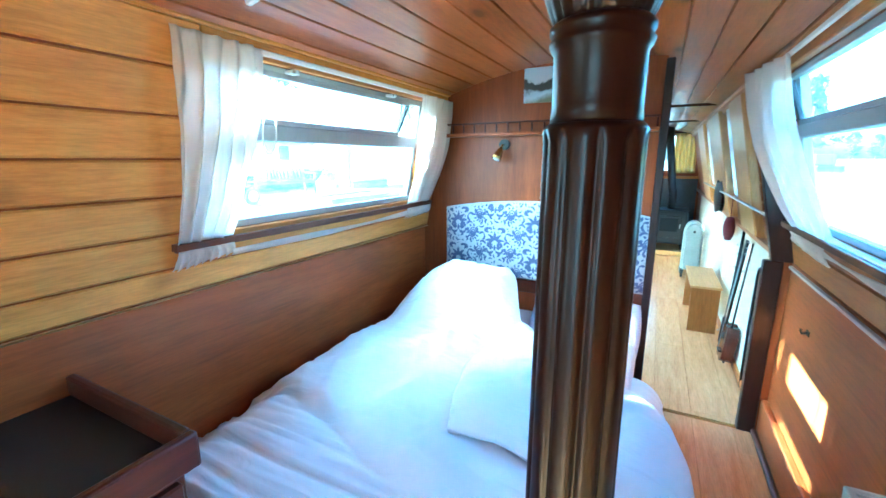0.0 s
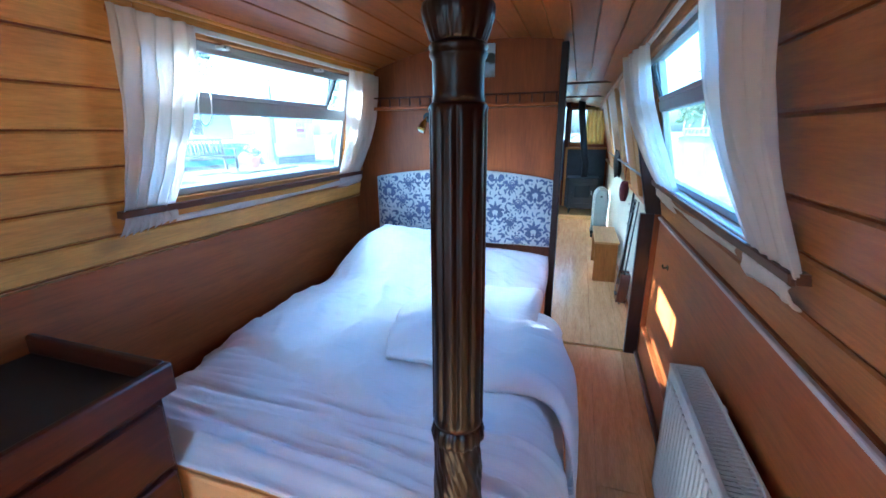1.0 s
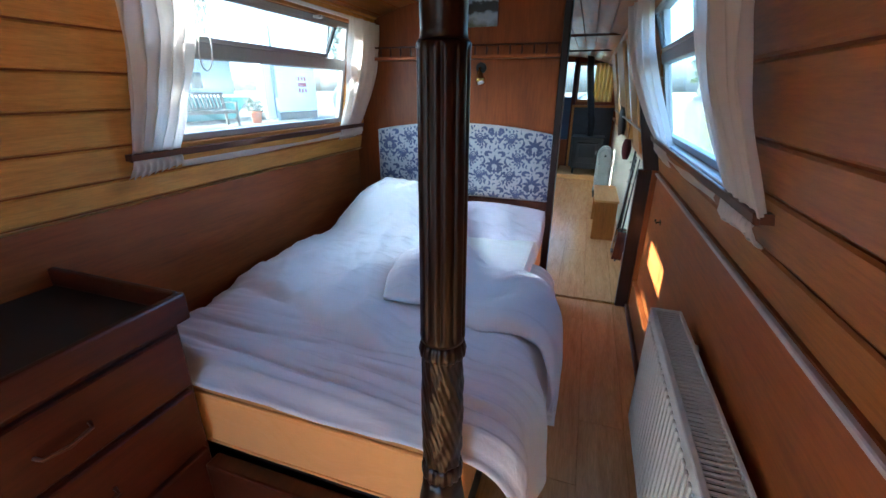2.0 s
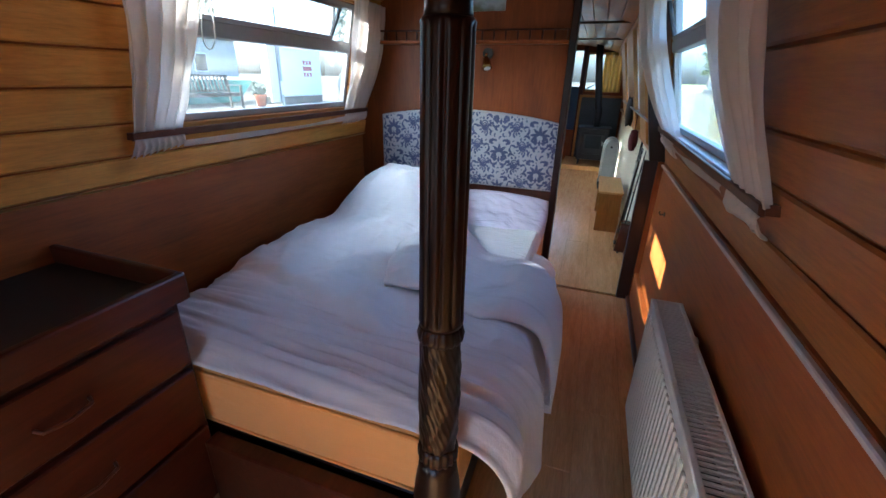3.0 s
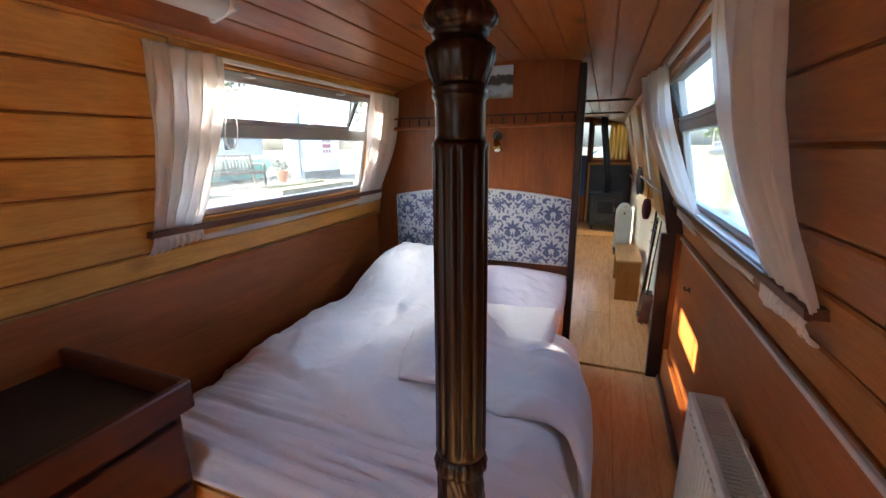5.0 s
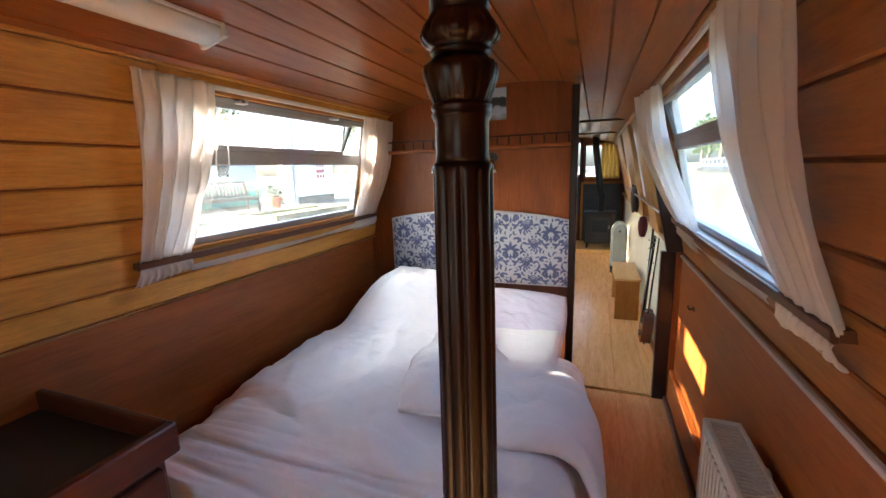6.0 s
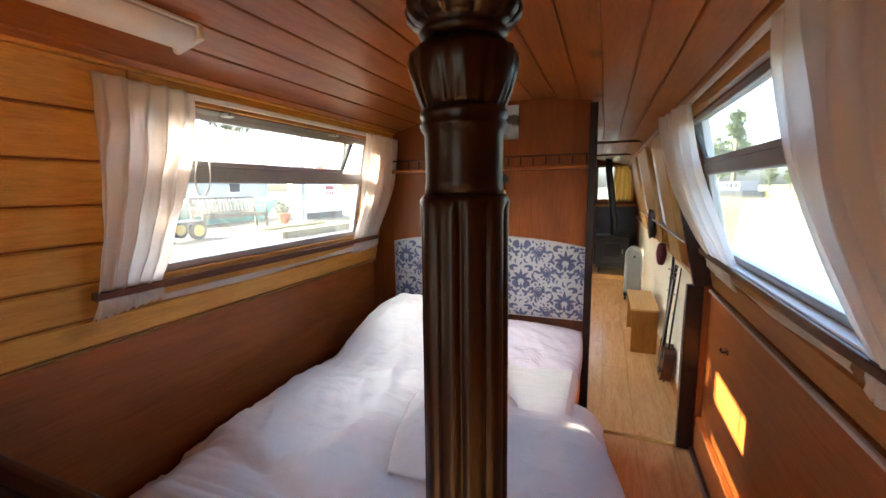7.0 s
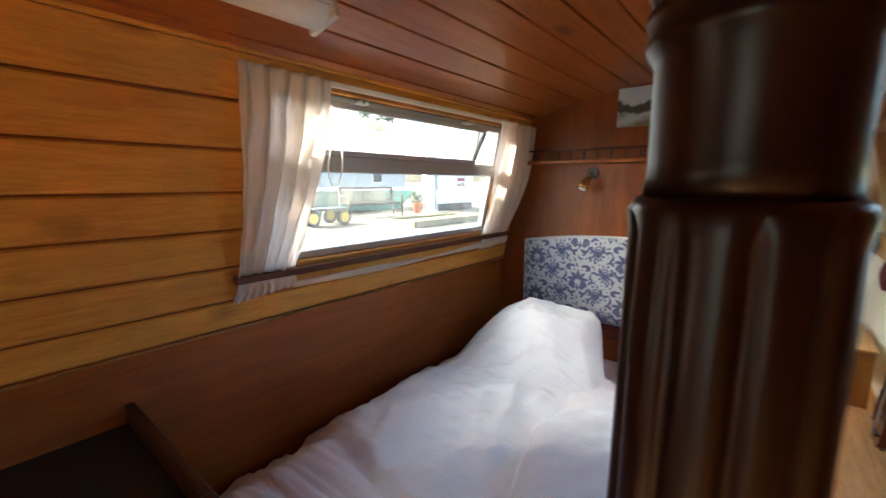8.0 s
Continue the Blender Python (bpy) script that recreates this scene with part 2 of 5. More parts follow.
BLACK = plain("black_iron", (0.016, 0.016, 0.018), 0.45, 0.2)
LEATHER = plain("black_leatherette", (0.018, 0.017, 0.016), 0.45, relief=0.5, grain=220)
BRASS = plain("brass", (0.55, 0.35, 0.10), 0.25, 1.0)
GREY = plain("grey_plastic", (0.30, 0.32, 0.31), 0.4)
GLASS = glass_pane("window_glass")
PILLAR = wood("honey_pine", (0.46, 0.23, 0.06), (0.56, 0.31, 0.10), (0.64, 0.39, 0.15), 0.3, "z", 0.8)
NAVY = plain("dark_navy_paint", (0.025, 0.032, 0.05), 0.75)
ORANGE_PLY = wood("honey_ply", (0.27, 0.105, 0.018), (0.34, 0.14, 0.026), (0.40, 0.18, 0.04), 0.35, "z")
OLD_WOOD = wood("weathered_wood", (0.045, 0.038, 0.03), (0.075, 0.064, 0.052), (0.11, 0.095, 0.078), 0.8, "y")
RED_WOOD = wood("red_brown_lacquer", (0.06, 0.014, 0.008), (0.10, 0.022, 0.012), (0.14, 0.035, 0.02), 0.2, "z", coat=0.6)
SILVER = plain("silver_paint", (0.24, 0.26, 0.26), 0.4, 0.2)
FINS = plain("dusty_convector_fins", (0.06, 0.058, 0.055), 0.6)
SOOT = plain("dark_glass", (0.02, 0.022, 0.025), 0.1)
TILE = plain("dark_slate_tile", (0.035, 0.04, 0.05), 0.4, vary=0.4)
BLUE = plain("blue_gloss_paint", (0.03, 0.07, 0.16), 0.3)
TEAL = plain("teal_tarpaulin", (0.03, 0.12, 0.12), 0.6, vary=0.25)
ORANGE = plain("orange_plastic", (0.7, 0.14, 0.04), 0.5)
YELLOW = plain("yellow_paint", (0.45, 0.33, 0.06), 0.5)
TERRACOTTA = plain("terracotta", (0.50, 0.16, 0.07), 0.8)
RED_PRINT = plain("red_print", (0.30, 0.05, 0.05), 0.5)
RED_CLOTH = plain("dark_red_cloth", (0.10, 0.012, 0.016), 0.9)
PALE_WALL = plain("pale_render", (0.42, 0.40, 0.36), 0.85, vary=0.1, grain=12)
PLANK = plain("sun_bleached_board", (0.15, 0.12, 0.06), 0.8, vary=0.25)
SLATE = plain("roof_slate", (0.16, 0.155, 0.15), 0.7, vary=0.3, grain=6)
# base colour set low so the yard holds tone at the cabin exposure
GRAVEL = plain("dark_gravel", (0.052, 0.045, 0.028), 0.9, vary=0.35, grain=18, relief=0.8)
GRASS = plain("rough_grass", (0.12, 0.14, 0.04), 0.9, vary=0.4, grain=8, relief=0.8)
WATER = plain("canal_water", (0.10, 0.085, 0.035), 0.16, vary=0.3, grain=3, relief=0.9)
WATER.node_tree.nodes["Principled BSDF"].inputs["Specular IOR Level"].default_value = 0.15
LEAF = leafy("leaves", (0.02, 0.035, 0.014), (0.06, 0.08, 0.035))
BEAD = plain("lavender_bead", (0.46, 0.42, 0.44), 0.5)
YELLOW_NET = cloth("yellow_cotton", (0.70, 0.48, 0.12), 600, through_light=0.45)
BOUNCE_PINE = wood("honey_bounce_panel", (0.46, 0.20, 0.04), (0.56, 0.26, 0.06), (0.64, 0.33, 0.09), 0.45, "y")

# ---- the setting ----
Y_BACK, Y_BULK, Y_END = -2.2, 2.06, 7.6
CEIL_MID, CEIL_HALF = -0.585, 0.86


def ceiling_z(x):
    return 1.83 + 0.15 * (1 - ((x - CEIL_MID) / CEIL_HALF) ** 2)


WIN_L = (0.44, 1.77, 1.205, 1.775)
WIN_R = (0.58, 1.86, 1.165, 1.80)
# openings in the cabin sides: (side, y0, y1, z0, z1)
SALOON_R = [(2.5, 2.68), (3.26, 3.72), (4.72, 5.15), (6.0, 6.6)]


# left saloon openings, out of view, added to brighten the saloon floor
SALOON_L = [(2.4, 3.95), (4.2, 5.4)]
# unseen side opening astern, added for warm sun bounce: from, to, sill height
FILL_HATCH = (-2.14, -1.12, 0.66)


def side_wall(side, name, label, holes):
    """A cabin side: lower panel upright, upper part leaning in, with window holes."""
    bm = bmesh.new()
    t = -0.05
    z_knee = 1.005 if side == "left" else 0.94
    if side == "left":
        lining(side, t, 0.0, Y_BACK, FILL_HATCH[0], 0.0, z_knee, bm=bm)
        lining(side, t, 0.0, FILL_HATCH[0], FILL_HATCH[1], 0.0, FILL_HATCH[2], bm=bm)
        lining(side, t, 0.0, FILL_HATCH[1], SALOON_L[0][0], 0.0, z_knee, bm=bm)
        lining(side, t, 0.0, *SALOON_L[0], 0.0, 0.5, bm=bm)
        lining(side, t, 0.0, SALOON_L[0][1], Y_END, 0.0, z_knee, bm=bm)
    else:
        lining(side, t, 0.0, Y_BACK, Y_END, 0.0, z_knee, bm=bm)
    ys = [Y_BACK]
    for (y0, y1, z0, z1) in holes:
        lining(side, t, -0.014, ys[-1], y0, z_knee, 1.9, bm=bm)
        lining(side, t, -0.014, y0, y1, z_knee, z0, bm=bm)
        lining(side, t, -0.014, y0, y1, z1, 1.9, bm=bm)
        ys.append(y1)
    lining(side, t, -0.014, ys[-1], Y_END, z_knee, 1.9, bm=bm)
    ob = part(name, bm, PLY)
    return tagged(ob, label, "wall", kind="structure")


holes_r = [WIN_R] + [(a, b, 1.17, 1.78) for a, b in SALOON_R]
wall_left = side_wall("left", "wall_left", "boat cabin side lined with stained plywood below and pine boards above", [(FILL_HATCH[0], FILL_HATCH[1], 1.0051, 1.82), WIN_L, (*SALOON_L[0], 1.0051, 1.775), (*SALOON_L[1], 1.205, 1.775)])
wall_right = side_wall("right", "wall_right", "boat cabin side lined with stained plywood and pine boards", holes_r)

floor = tagged(part("floor", box(-1.66, 0.5, Y_BACK, Y_END, -0.06, -0.012), FLOOR), "light wood laminate floor boards along the boat", "floor", kind="structure")


# unseen stern opening added to light the bed foot: from, to, sill and head height
FILL_DOORWAY = (-0.90, -0.10, 0.05, 1.70)


def end_wall(name, y0, y1, label):
    bm = bmesh.new()
    for xa, xb, za, zb in ((-1.66, FILL_DOORWAY[0], 0, 2.0), (FILL_DOORWAY[1], 0.5, 0, 2.0), (FILL_DOORWAY[0], FILL_DOORWAY[1], 0, FILL_DOORWAY[2]), (FILL_DOORWAY[0], FILL_DOORWAY[1], FILL_DOORWAY[3], 2.0)):
        box(xa, xb, y0, y1, za, zb, bm=bm)
    return tagged(part(name, bm, PLY_UP), label, "wall", kind="structure")


wall_back = end_wall("wall_back", Y_BACK - 0.04, Y_BACK, "unseen stained plywood stern bulkhead, doorway added to let light in")


def bulkhead():
    bm = bmesh.new()
    n = 12
    x0, x1 = -1.6, -0.19
    for y0, y1 in ((Y_BULK, Y_BULK + 0.03),):
        lo, hi = [], []
        for y in (y0, y1):
            pts = []
            for i in range(n + 1):
                x = x0 + (x1 - x0) * i / n
                pts.append((x, y, ceiling_z(max(x, -1.42)) + 0.01))
            ring = [(x0, y, 0.0)] + pts + [(x1, y, 0.0)]
            lo.append([bm.verts.new(p) for p in ring])
        a, b = lo
        bm.faces.new(a)
        bm.faces.new(b[::-1])
        for i in range(len(a)):
            j = (i + 1) % len(a)
            bm.faces.new((a[i], b[i], b[j], a[j]))
    bmesh.ops.recalc_face_normals(bm, faces=bm.faces[:])
    return tagged(part("wall_bulkhead", bm, PLY_UP), "orange-stained plywood bulkhead behind the bed", "wall", kind="structure")


wall_bulkhead = bulkhead()
# dark edging board on the free end of the bulkhead
tagged(part("trim", box(-0.198, -0.158, Y_BULK - 0.07, Y_BULK + 0.04, 0.0, 1.925, 0.004), DARK), "dark stained edging board of the bulkhead", "trim", kind="structure")


def ceiling():
    bm = bmesh.new()
    gap = 0.0025
    xs = [-1.485, -1.365, -1.24, -1.12, -0.997, -0.865, -0.743, -0.63, -0.505, -0.38, -0.252, -0.137, -0.02, 0.09, 0.2, 0.315]
    for a, b in zip(xs, xs[1:]):
        own = bmesh.new()
        c = []
        for dz in (0.0, 0.02):
            for (x, y) in ((a + gap, Y_BACK), (b - gap, Y_BACK), (b - gap, Y_END), (a + gap, Y_END)):
                c.append((x, y, ceiling_z(x) + dz))
        hexa(own, c)
        finish(own, 0.003, 1, bm)
    own = bmesh.new()
    for a, b in zip(xs, xs[1:]):
        hexa(own, [(x, y, ceiling_z(x) + dz) for dz in (0.012, 0.05) for (x, y) in ((a, Y_BACK), (b, Y_BACK), (b, Y_END), (a, Y_END))])
    finish(own, 0, 1, bm)
    return tagged(part("ceiling", bm, CEIL), "cambered ceiling of varnished pine boards along the boat", "ceiling", kind="structure")


ceiling()

# cornice boards where the sides meet the ceiling
for side in ("left", "right"):
    if side == "left":
        bm = lining(side, -0.012, 0.012, Y_BACK, Y_END, 1.836, 1.885, 0.004)
    else:
        bm = lining(side, -0.012, 0.022, Y_BACK, Y_END, 1.80, 1.865, 0.006)
        lining(side, 0.02, 0.045, Y_BACK, Y_END, 1.84, 1.88, 0.006, bm=bm)
    tagged(part("trim", bm, PINE if side == "left" else PINE_TRIM), "varnished pine cornice board along the cabin side", "trim", kind="structure")

# paler pine lining at the stern end, unseen, added to bounce warm light forward
tagged(part("wall_panel", box(0.424, 0.4396, Y_BACK, -0.32, 0.0, 0.91, 0.002), BOUNCE_PINE), "unseen honey pine lining on the aisle side, added to bounce light", "wall panel", kind="structure")
bm = bmesh.new()
for xa, xb, za, zb in ((-1.59, FILL_DOORWAY[0], 0, 1.80), (FILL_DOORWAY[1], 0.42, 0, 1.80), (FILL_DOORWAY[0], FILL_DOORWAY[1], 0, FILL_DOORWAY[2])):
    box(xa, xb, Y_BACK + 0.001, Y_BACK + 0.014, za, zb, bm=bm)
tagged(part("wall_panel", bm, BOUNCE_PINE), "unseen honey pine lining on the stern bulkhead, added to bounce light", "wall panel", kind="structure")

# trim over the lower panels
tagged(part("trim", lining("left", 0.0, 0.008, Y_BACK, Y_BULK, 0.992, 1.006, 0.002), PINE_TRIM), "thin pine bead along the panel top", "trim", kind="structure")
tagged(part("trim", lining("right", 0.0, 0.016, Y_BACK, Y_BULK + 0.03, 0.922, 0.937, 0.003), BEAD), "pale lavender painted bead along the panel top", "trim", kind="structure")
tagged(part("baseboard", box(0.388, 0.411, Y_BACK, Y_BULK + 0.03, 0.0, 0.032, 0.006), BROWN), "brown wooden skirting on the aisle floor", "baseboard", kind="structure")
tagged(part("pipe_boxing", box(0.411, 0.4398, -0.31, 2.095, 0.0, 0.208, 0.004), PLY), "low stained plywood pipe boxing along the aisle", "boxing", kind="structure")
tagged(part("trim", box(0.406, 0.44, 2.098, 2.14, 0.0, 0.95, 0.002), PLY_UP), "stained plywood filler beside the door post", "trim", kind="structure")
tagged(part("trim", box(-0.16, 0.40, 2.10, 2.13, -0.012, 0.006, 0.003), BRASS), "brass threshold strip on the floor", "trim", kind="structure")

# door post on the cabin side beside the bulkhead
bm = box(0.326, 0.405, 2.09, 2.14, 0.0, 0.95, 0.004)
lining("right", -0.01, 0.085, 2.09, 2.14, 0.95, 1.85, 0.004, bm=bm)
tagged(part("door_post", bm, DARK), "dark stained door post on the cabin side", "trim", kind="structure")


# ---- windows ----
def window(side, name, y0, y1, z0, z1, zm0, zm1, hop0, hop1, open_in):
    win = thing(name, (0, 0, 0), "aluminium-framed cabin window with an open hopper light", "window", kind="structure")
    d0, d1 = -0.045, -0.012
    w = 0.028
    bm = bmesh.new()
    lining(side, d0, d1, y0, y1, z0, z0 + w, 0.003, bm)
    lining(side, d0, d1, y0, y1, z1 - w, z1, 0.003, bm)
    lining(side, d0, d1, y0, y0 + w, z0 + w, z1 - w, 0.003, bm)
    lining(side, d0, d1, y1 - w, y1, z0 + w, z1 - w, 0.003, bm)
    part("window_frame", bm, ALU, win)
    part("mullion", lining(side, d0, d1 + 0.012, y0 + w, y1 - w, zm0, zm1, 0.004), ALU, win)
    part("mullion", lining(side, d0, d1, hop1, hop1 + 0.02, zm1, z1 - w, 0.002), ALU, win)
    g = part("pane", lining(side, -0.032, -0.028, y0 + w, y1 - w, z0 + w, zm0), GLASS, win)
    g.visible_shadow = False
    g = part("pane", lining(side, -0.032, -0.028, hop1 + 0.02, y1 - w, zm1, z1 - w), GLASS, win)
    g.visible_shadow = False
    # the hopper tips inwards at its top
    s, f = (1, hull_left) if side == "left" else (-1, hull_right)
    zt = z1 - w - 0.004

    def tilted(ya, yb, za, zb, da, db):
        own = bmesh.new()
        c = []
        for z in (za, zb):
            lean = open_in * (z - zm1) / (zt - zm1)
            x = f(z) + s * lean
            c += [(x + s * da, ya, z), (x + s * db, ya, z), (x + s * db, yb, z), (x + s * da, yb, z)]
        hexa(own, c)
        return finish(own, 0.002, 1, None)

    hopper = part("hopper", tilted(hop0, hop1, zm1, zm1 + 0.018, -0.02, 0.0), ALU, win)
    part("rail", tilted(hop0, hop1, zt - 0.018, zt, -0.02, 0.0), ALU, hopper)
    part("rail", tilted(hop0, hop0 + 0.018, zm1 + 0.018, zt - 0.018, -0.02, 0.0), ALU, hopper)
    part("rail", tilted(hop1 - 0.018, hop1, zm1 + 0.018, zt - 0.018, -0.02, 0.0), BLACK, hopper)
    g = part("pane", tilted(hop0 + 0.018, hop1 - 0.018, zm1 + 0.018, zt - 0.018, -0.012, -0.008), GLASS, hopper)
    g.visible_shadow = False
    return win


window("left", "window_1", *WIN_L, 1.515, 1.575, 0.50, 1.55, 0.05)
window("right", "window_2", *WIN_R, 1.53, 1.58, 0.62, 1.80, 0.03)
for i, (a, b) in enumerate(SALOON_R):
    window("right", "window_%d" % (i + 3), a, b, 1.17, 1.78, 1.53, 1.58, a + 0.03, b - 0.055, 0.0)

# unseen left windows; the first reaches low to let in more light
for i, (a, b) in enumerate(SALOON_L):
    window("left", "window_%d" % (i + 7), a, b, 1.205 if i else 0.5, 1.775, 1.515, 1.575, a + 0.03, b - 0.08, 0.0)

# window boards: the wooden reveals and sills
for side, (y0, y1, z0, z1) in (("left", WIN_L), ("right", WIN_R)):
    bm = lining(side, -0.05, 0.012 if side == "left" else 0.026, y0 - 0.03, y1 + 0.03, z0 - 0.028, z0 - 0.002, 0.004)
    lining(side, -0.012, 0.006, y0 - 0.03, y1 + 0.03, z1 + 0.002, z1 + 0.02, 0.003, bm)
    tagged(part("window_sill", bm, PINE_TRIM if side == "left" else WHITE), "wooden window board under the cabin window", "sill", kind="structure")


# ---- curtains ----
def curtain(name, side, top0, top1, bot0, bot1, z_top, z_bot, folds, seed, label, billow=0.0, hem=1.162):
    """A gathered voile hung from a rod and caught behind a batten, with its hem showing below."""
    s, f = (1, hull_left) if side == "left" else (-1, hull_right)
    rnd = random.Random(seed)
    ph = [rnd.uniform(0, 6.28) for _ in range(4)]

    def place(u, v):
        z = z_top + (z_bot - z_top) * v
        ease = v ** 1.6
        y = (top0 + (top1 - top0) * u) * (1 - ease) + (bot0 + (bot1 - bot0) * u) * ease
        q = u + 0.05 * noise.noise(Vector((u * 4, v * 1.5, seed)))
        a = q * folds * 2 * math.pi
        depth = 0.015 * math.sin(a + ph[0] + 0.7 * math.sin(2.2 * v + ph[1]))
        depth += 0.016 * noise.noise(Vector((u * folds * 1.3, v * 1.6, seed + 7.3)))
        depth += 0.005 * noise.noise(Vector((u * folds * 4, v * 4.0, seed + 1.1))) + 0.002 * math.sin(3.1 * a + ph[2]) * (1 - v)
        d = 0.050 * (1 - v) + 0.024 * v + 0.03 * math.sin(math.pi * v) + depth * (0.75 + 0.5 * math.sin(math.pi * v))
        x = f(z) + s * (max(d, 0.006) + billow * u * (1 - v) ** 0.7)
        return (x, y + 0.010 * noise.noise(Vector((u * 3, v * 5, seed + 3))), z)

    c = thing(name, (0, 0, 0), label, "curtain", "cabin curtains")
    part("drape", sheet(110, 46, place, thick=0.0012), NET, c)

    waves = 5 + 14 * (bot1 - bot0)

    def frill(u, v):
        a = u * waves * 2 * math.pi + 0.9 * math.sin(5 * u + ph[2])
        puff = math.sin(math.pi * min(1.0, 0.25 + 0.7 * v))
        z = hem - (0.052 + 0.010 * math.sin(3.1 * u + ph[3])) * v + 0.007 * math.sin(a + 0.6) * v
        y = bot0 + (bot1 - bot0) * u + (u - 0.5) * 0.03 * v + 0.004 * math.cos(a) * v
        d = 0.034 + 0.012 * puff + 0.011 * v * math.sin(a) + 0.005 * noise.noise(Vector((u * 9, v * 3, seed)))
        return (f(z) + s * d, y, z)
    part("hem_frill", sheet(90, 10, frill, thick=0.0012), NET, c)
    return c


curtain("curtain", "left", 0.315, 0.605, 0.335, 0.53, 1.80, 1.185, 5, 1, "white voile curtain gathered at the cabin window")
curtain("curtain", "left", 1.66, 2.04, 1.69, 1.97, 1.80, 1.185, 4, 2, "white voile curtain gathered beside the headboard")
curtain("curtain", "right", 0.25, 0.70, 0.30, 0.56, 1.83, 1.15, 5, 3, "white voile curtain gathered at the canal-side window", 0.0, 1.135)
curtain("curtain", "right", 1.64, 2.05, 1.46, 1.86, 1.83, 1.15, 4, 4, "white voile curtain gathered beside the door post", 0.06, 1.135)

# rods above and battens below the curtains
for side, y0, y1, zr, zb in (("left", 0.345, 2.0, 1.785, 1.172), ("right", 0.25, 2.06, 1.825, 1.145)):
    s, f = (1, hull_left) if side == "left" else (-1, hull_right)
    rod = thing("curtain_rod", (0, 0, 0), "white plastic curtain track on small brackets", "curtain rod", "curtain rods")
    part("rail", lining(side, 0.03, 0.042, y0, y1, zr, zr + 0.018, 0.003), WHITE, rod)
    for y in (y0 + 0.01, (y0 + y1) / 2 - 0.25, (y0 + y1) / 2 + 0.3, y1 - 0.02):
        part("bracket", lining(side, -0.013, 0.03, y - 0.006, y + 0.006, zr + 0.004, zr + 0.022, 0.002), BRASS, rod)
    bt = thing("curtain_batten", (0, 0, 0), "dark brown wooden batten holding the curtain hem", "batten", "curtain battens")
    yb0 = 0.33 if side == "left" else 0.31
    part("batten", lining(side, 0.028, 0.042, yb0, y1 - 0.01, zb - 0.014, zb + 0.014, 0.003), BROWN, bt)
    for y in (yb0 + 0.02, 1.2, y1 - 0.05):
        part("block", lining(side, -0.013, 0.028, y - 0.012, y + 0.012, zb - 0.012, zb + 0.012), BROWN, bt)

# ---- the bed ----
bed = thing("bed", (0, 0, 0), "double bed on a mahogany base with its cream mattress end showing", "bed")
part("base", box(-1.585, -0.23, 0.07, 2.0, 0.0, 0.268, 0.01), DARK, bed)
part("footboard", box(-1.043, -0.25, -0.012, 0.045, 0.0, 0.272, 0.008, 2), CHEST, bed)
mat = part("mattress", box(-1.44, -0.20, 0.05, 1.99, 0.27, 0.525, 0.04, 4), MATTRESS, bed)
part("fitted_sheet", box(-1.443, -0.197, 1.15, 1.993, 0.42, 0.540, 0.05, 4), DUVET, mat, "white cotton sheet over the mattress")
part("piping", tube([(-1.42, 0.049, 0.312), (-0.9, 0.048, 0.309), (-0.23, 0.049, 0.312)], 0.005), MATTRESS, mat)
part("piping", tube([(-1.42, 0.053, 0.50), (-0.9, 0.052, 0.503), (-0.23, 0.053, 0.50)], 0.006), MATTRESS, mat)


def step(a, b, v):
    k = min(1.0, max(0.0, (v - a) / (b - a)))
    return k * k * (3 - 2 * k)


def wrinkle(x, y, z):
    return noise.noise(Vector((x, y, z)))


def quilt_top(x, y):
    """Height of the quilt over the bed: low by the wall, a mound over the hidden pillow, drag folds at the foot."""
    z = 0.600 - 0.15 * step(-1.33, -1.58, x) + 0.02 * step(0.2, 1.6, y) * (1 - step(-0.8, -0.6, x)) - 0.04 * step(0.9, 1.4, y) * step(-0.8, -0.6, x)
    rise = 1.27 + 0.05 * math.sin(7 * x)
    z += 0.185 * step(rise, rise + 0.36, y) * math.exp(-((x + 1.05) / (0.37 if x < -1.05 else 0.30)) ** 4)
    z += 0.012 * math.exp(-((x + 1.15) / 0.35) ** 2 - ((y - 1.0) / 0.35) ** 2)
    crease = 0.34 + 0.20 * step(-0.5, -1.5, x) + 0.03 * math.sin(4 * x)
    puff = step(crease, crease + 0.06, y)
    z -= 0.014 * math.exp(-((y - crease) / 0.022) ** 2) * (1 - step(-0.75, -0.45, x))
    z += 0.030 * puff * (1 - step(-0.75, -0.45, x))
    fan = y * 13 + 2.6 * x + 1.2 * x * x
    drag = 0.7 - 1.6 * abs(wrinkle(x * 1.0 + 3, fan, 0.2)) + 0.5 - 1.1 * abs(wrinkle(x * 1.5, 2.1 * fan, 1.7)) + 0.35 * wrinkle(x * 3, 4.2 * fan, 4.0)
    z += 0.021 * (drag - 0.7) * (1 - 0.8 * puff)
    soft = wrinkle(x * 4 - y * 3.2, y * 2.2 + x, 5.0) + 0.6 * wrinkle(x * 10 - y * 9, y * 4 + x * 2, 8.0) + 0.3 * wrinkle(x * 21 - y * 13, y * 9 + x * 7, 3.0)
    ridge = 0.5 - abs(wrinkle(x * 5.5 + y * 2.0, y * 1.6 - x * 1.2, 11.0)) * 1.6 + 0.3 - 0.8 * abs(wrinkle(x * 11 + y * 5, y * 3 - x * 3, 2.5))
    calm = 1 - 0.75 * step(-0.92, -0.74, x) * step(0.5, 0.65, y)
    z += 0.026 * ridge * puff * calm
    z += 0.021 * soft * (0.3 + 0.7 * puff) * calm
    z -= 0.06 * step(0.15, 0.02, y) ** 1.5 + 0.05 * step(-0.65, -0.35, x) * step(0.35, 0.75, y)
    return z


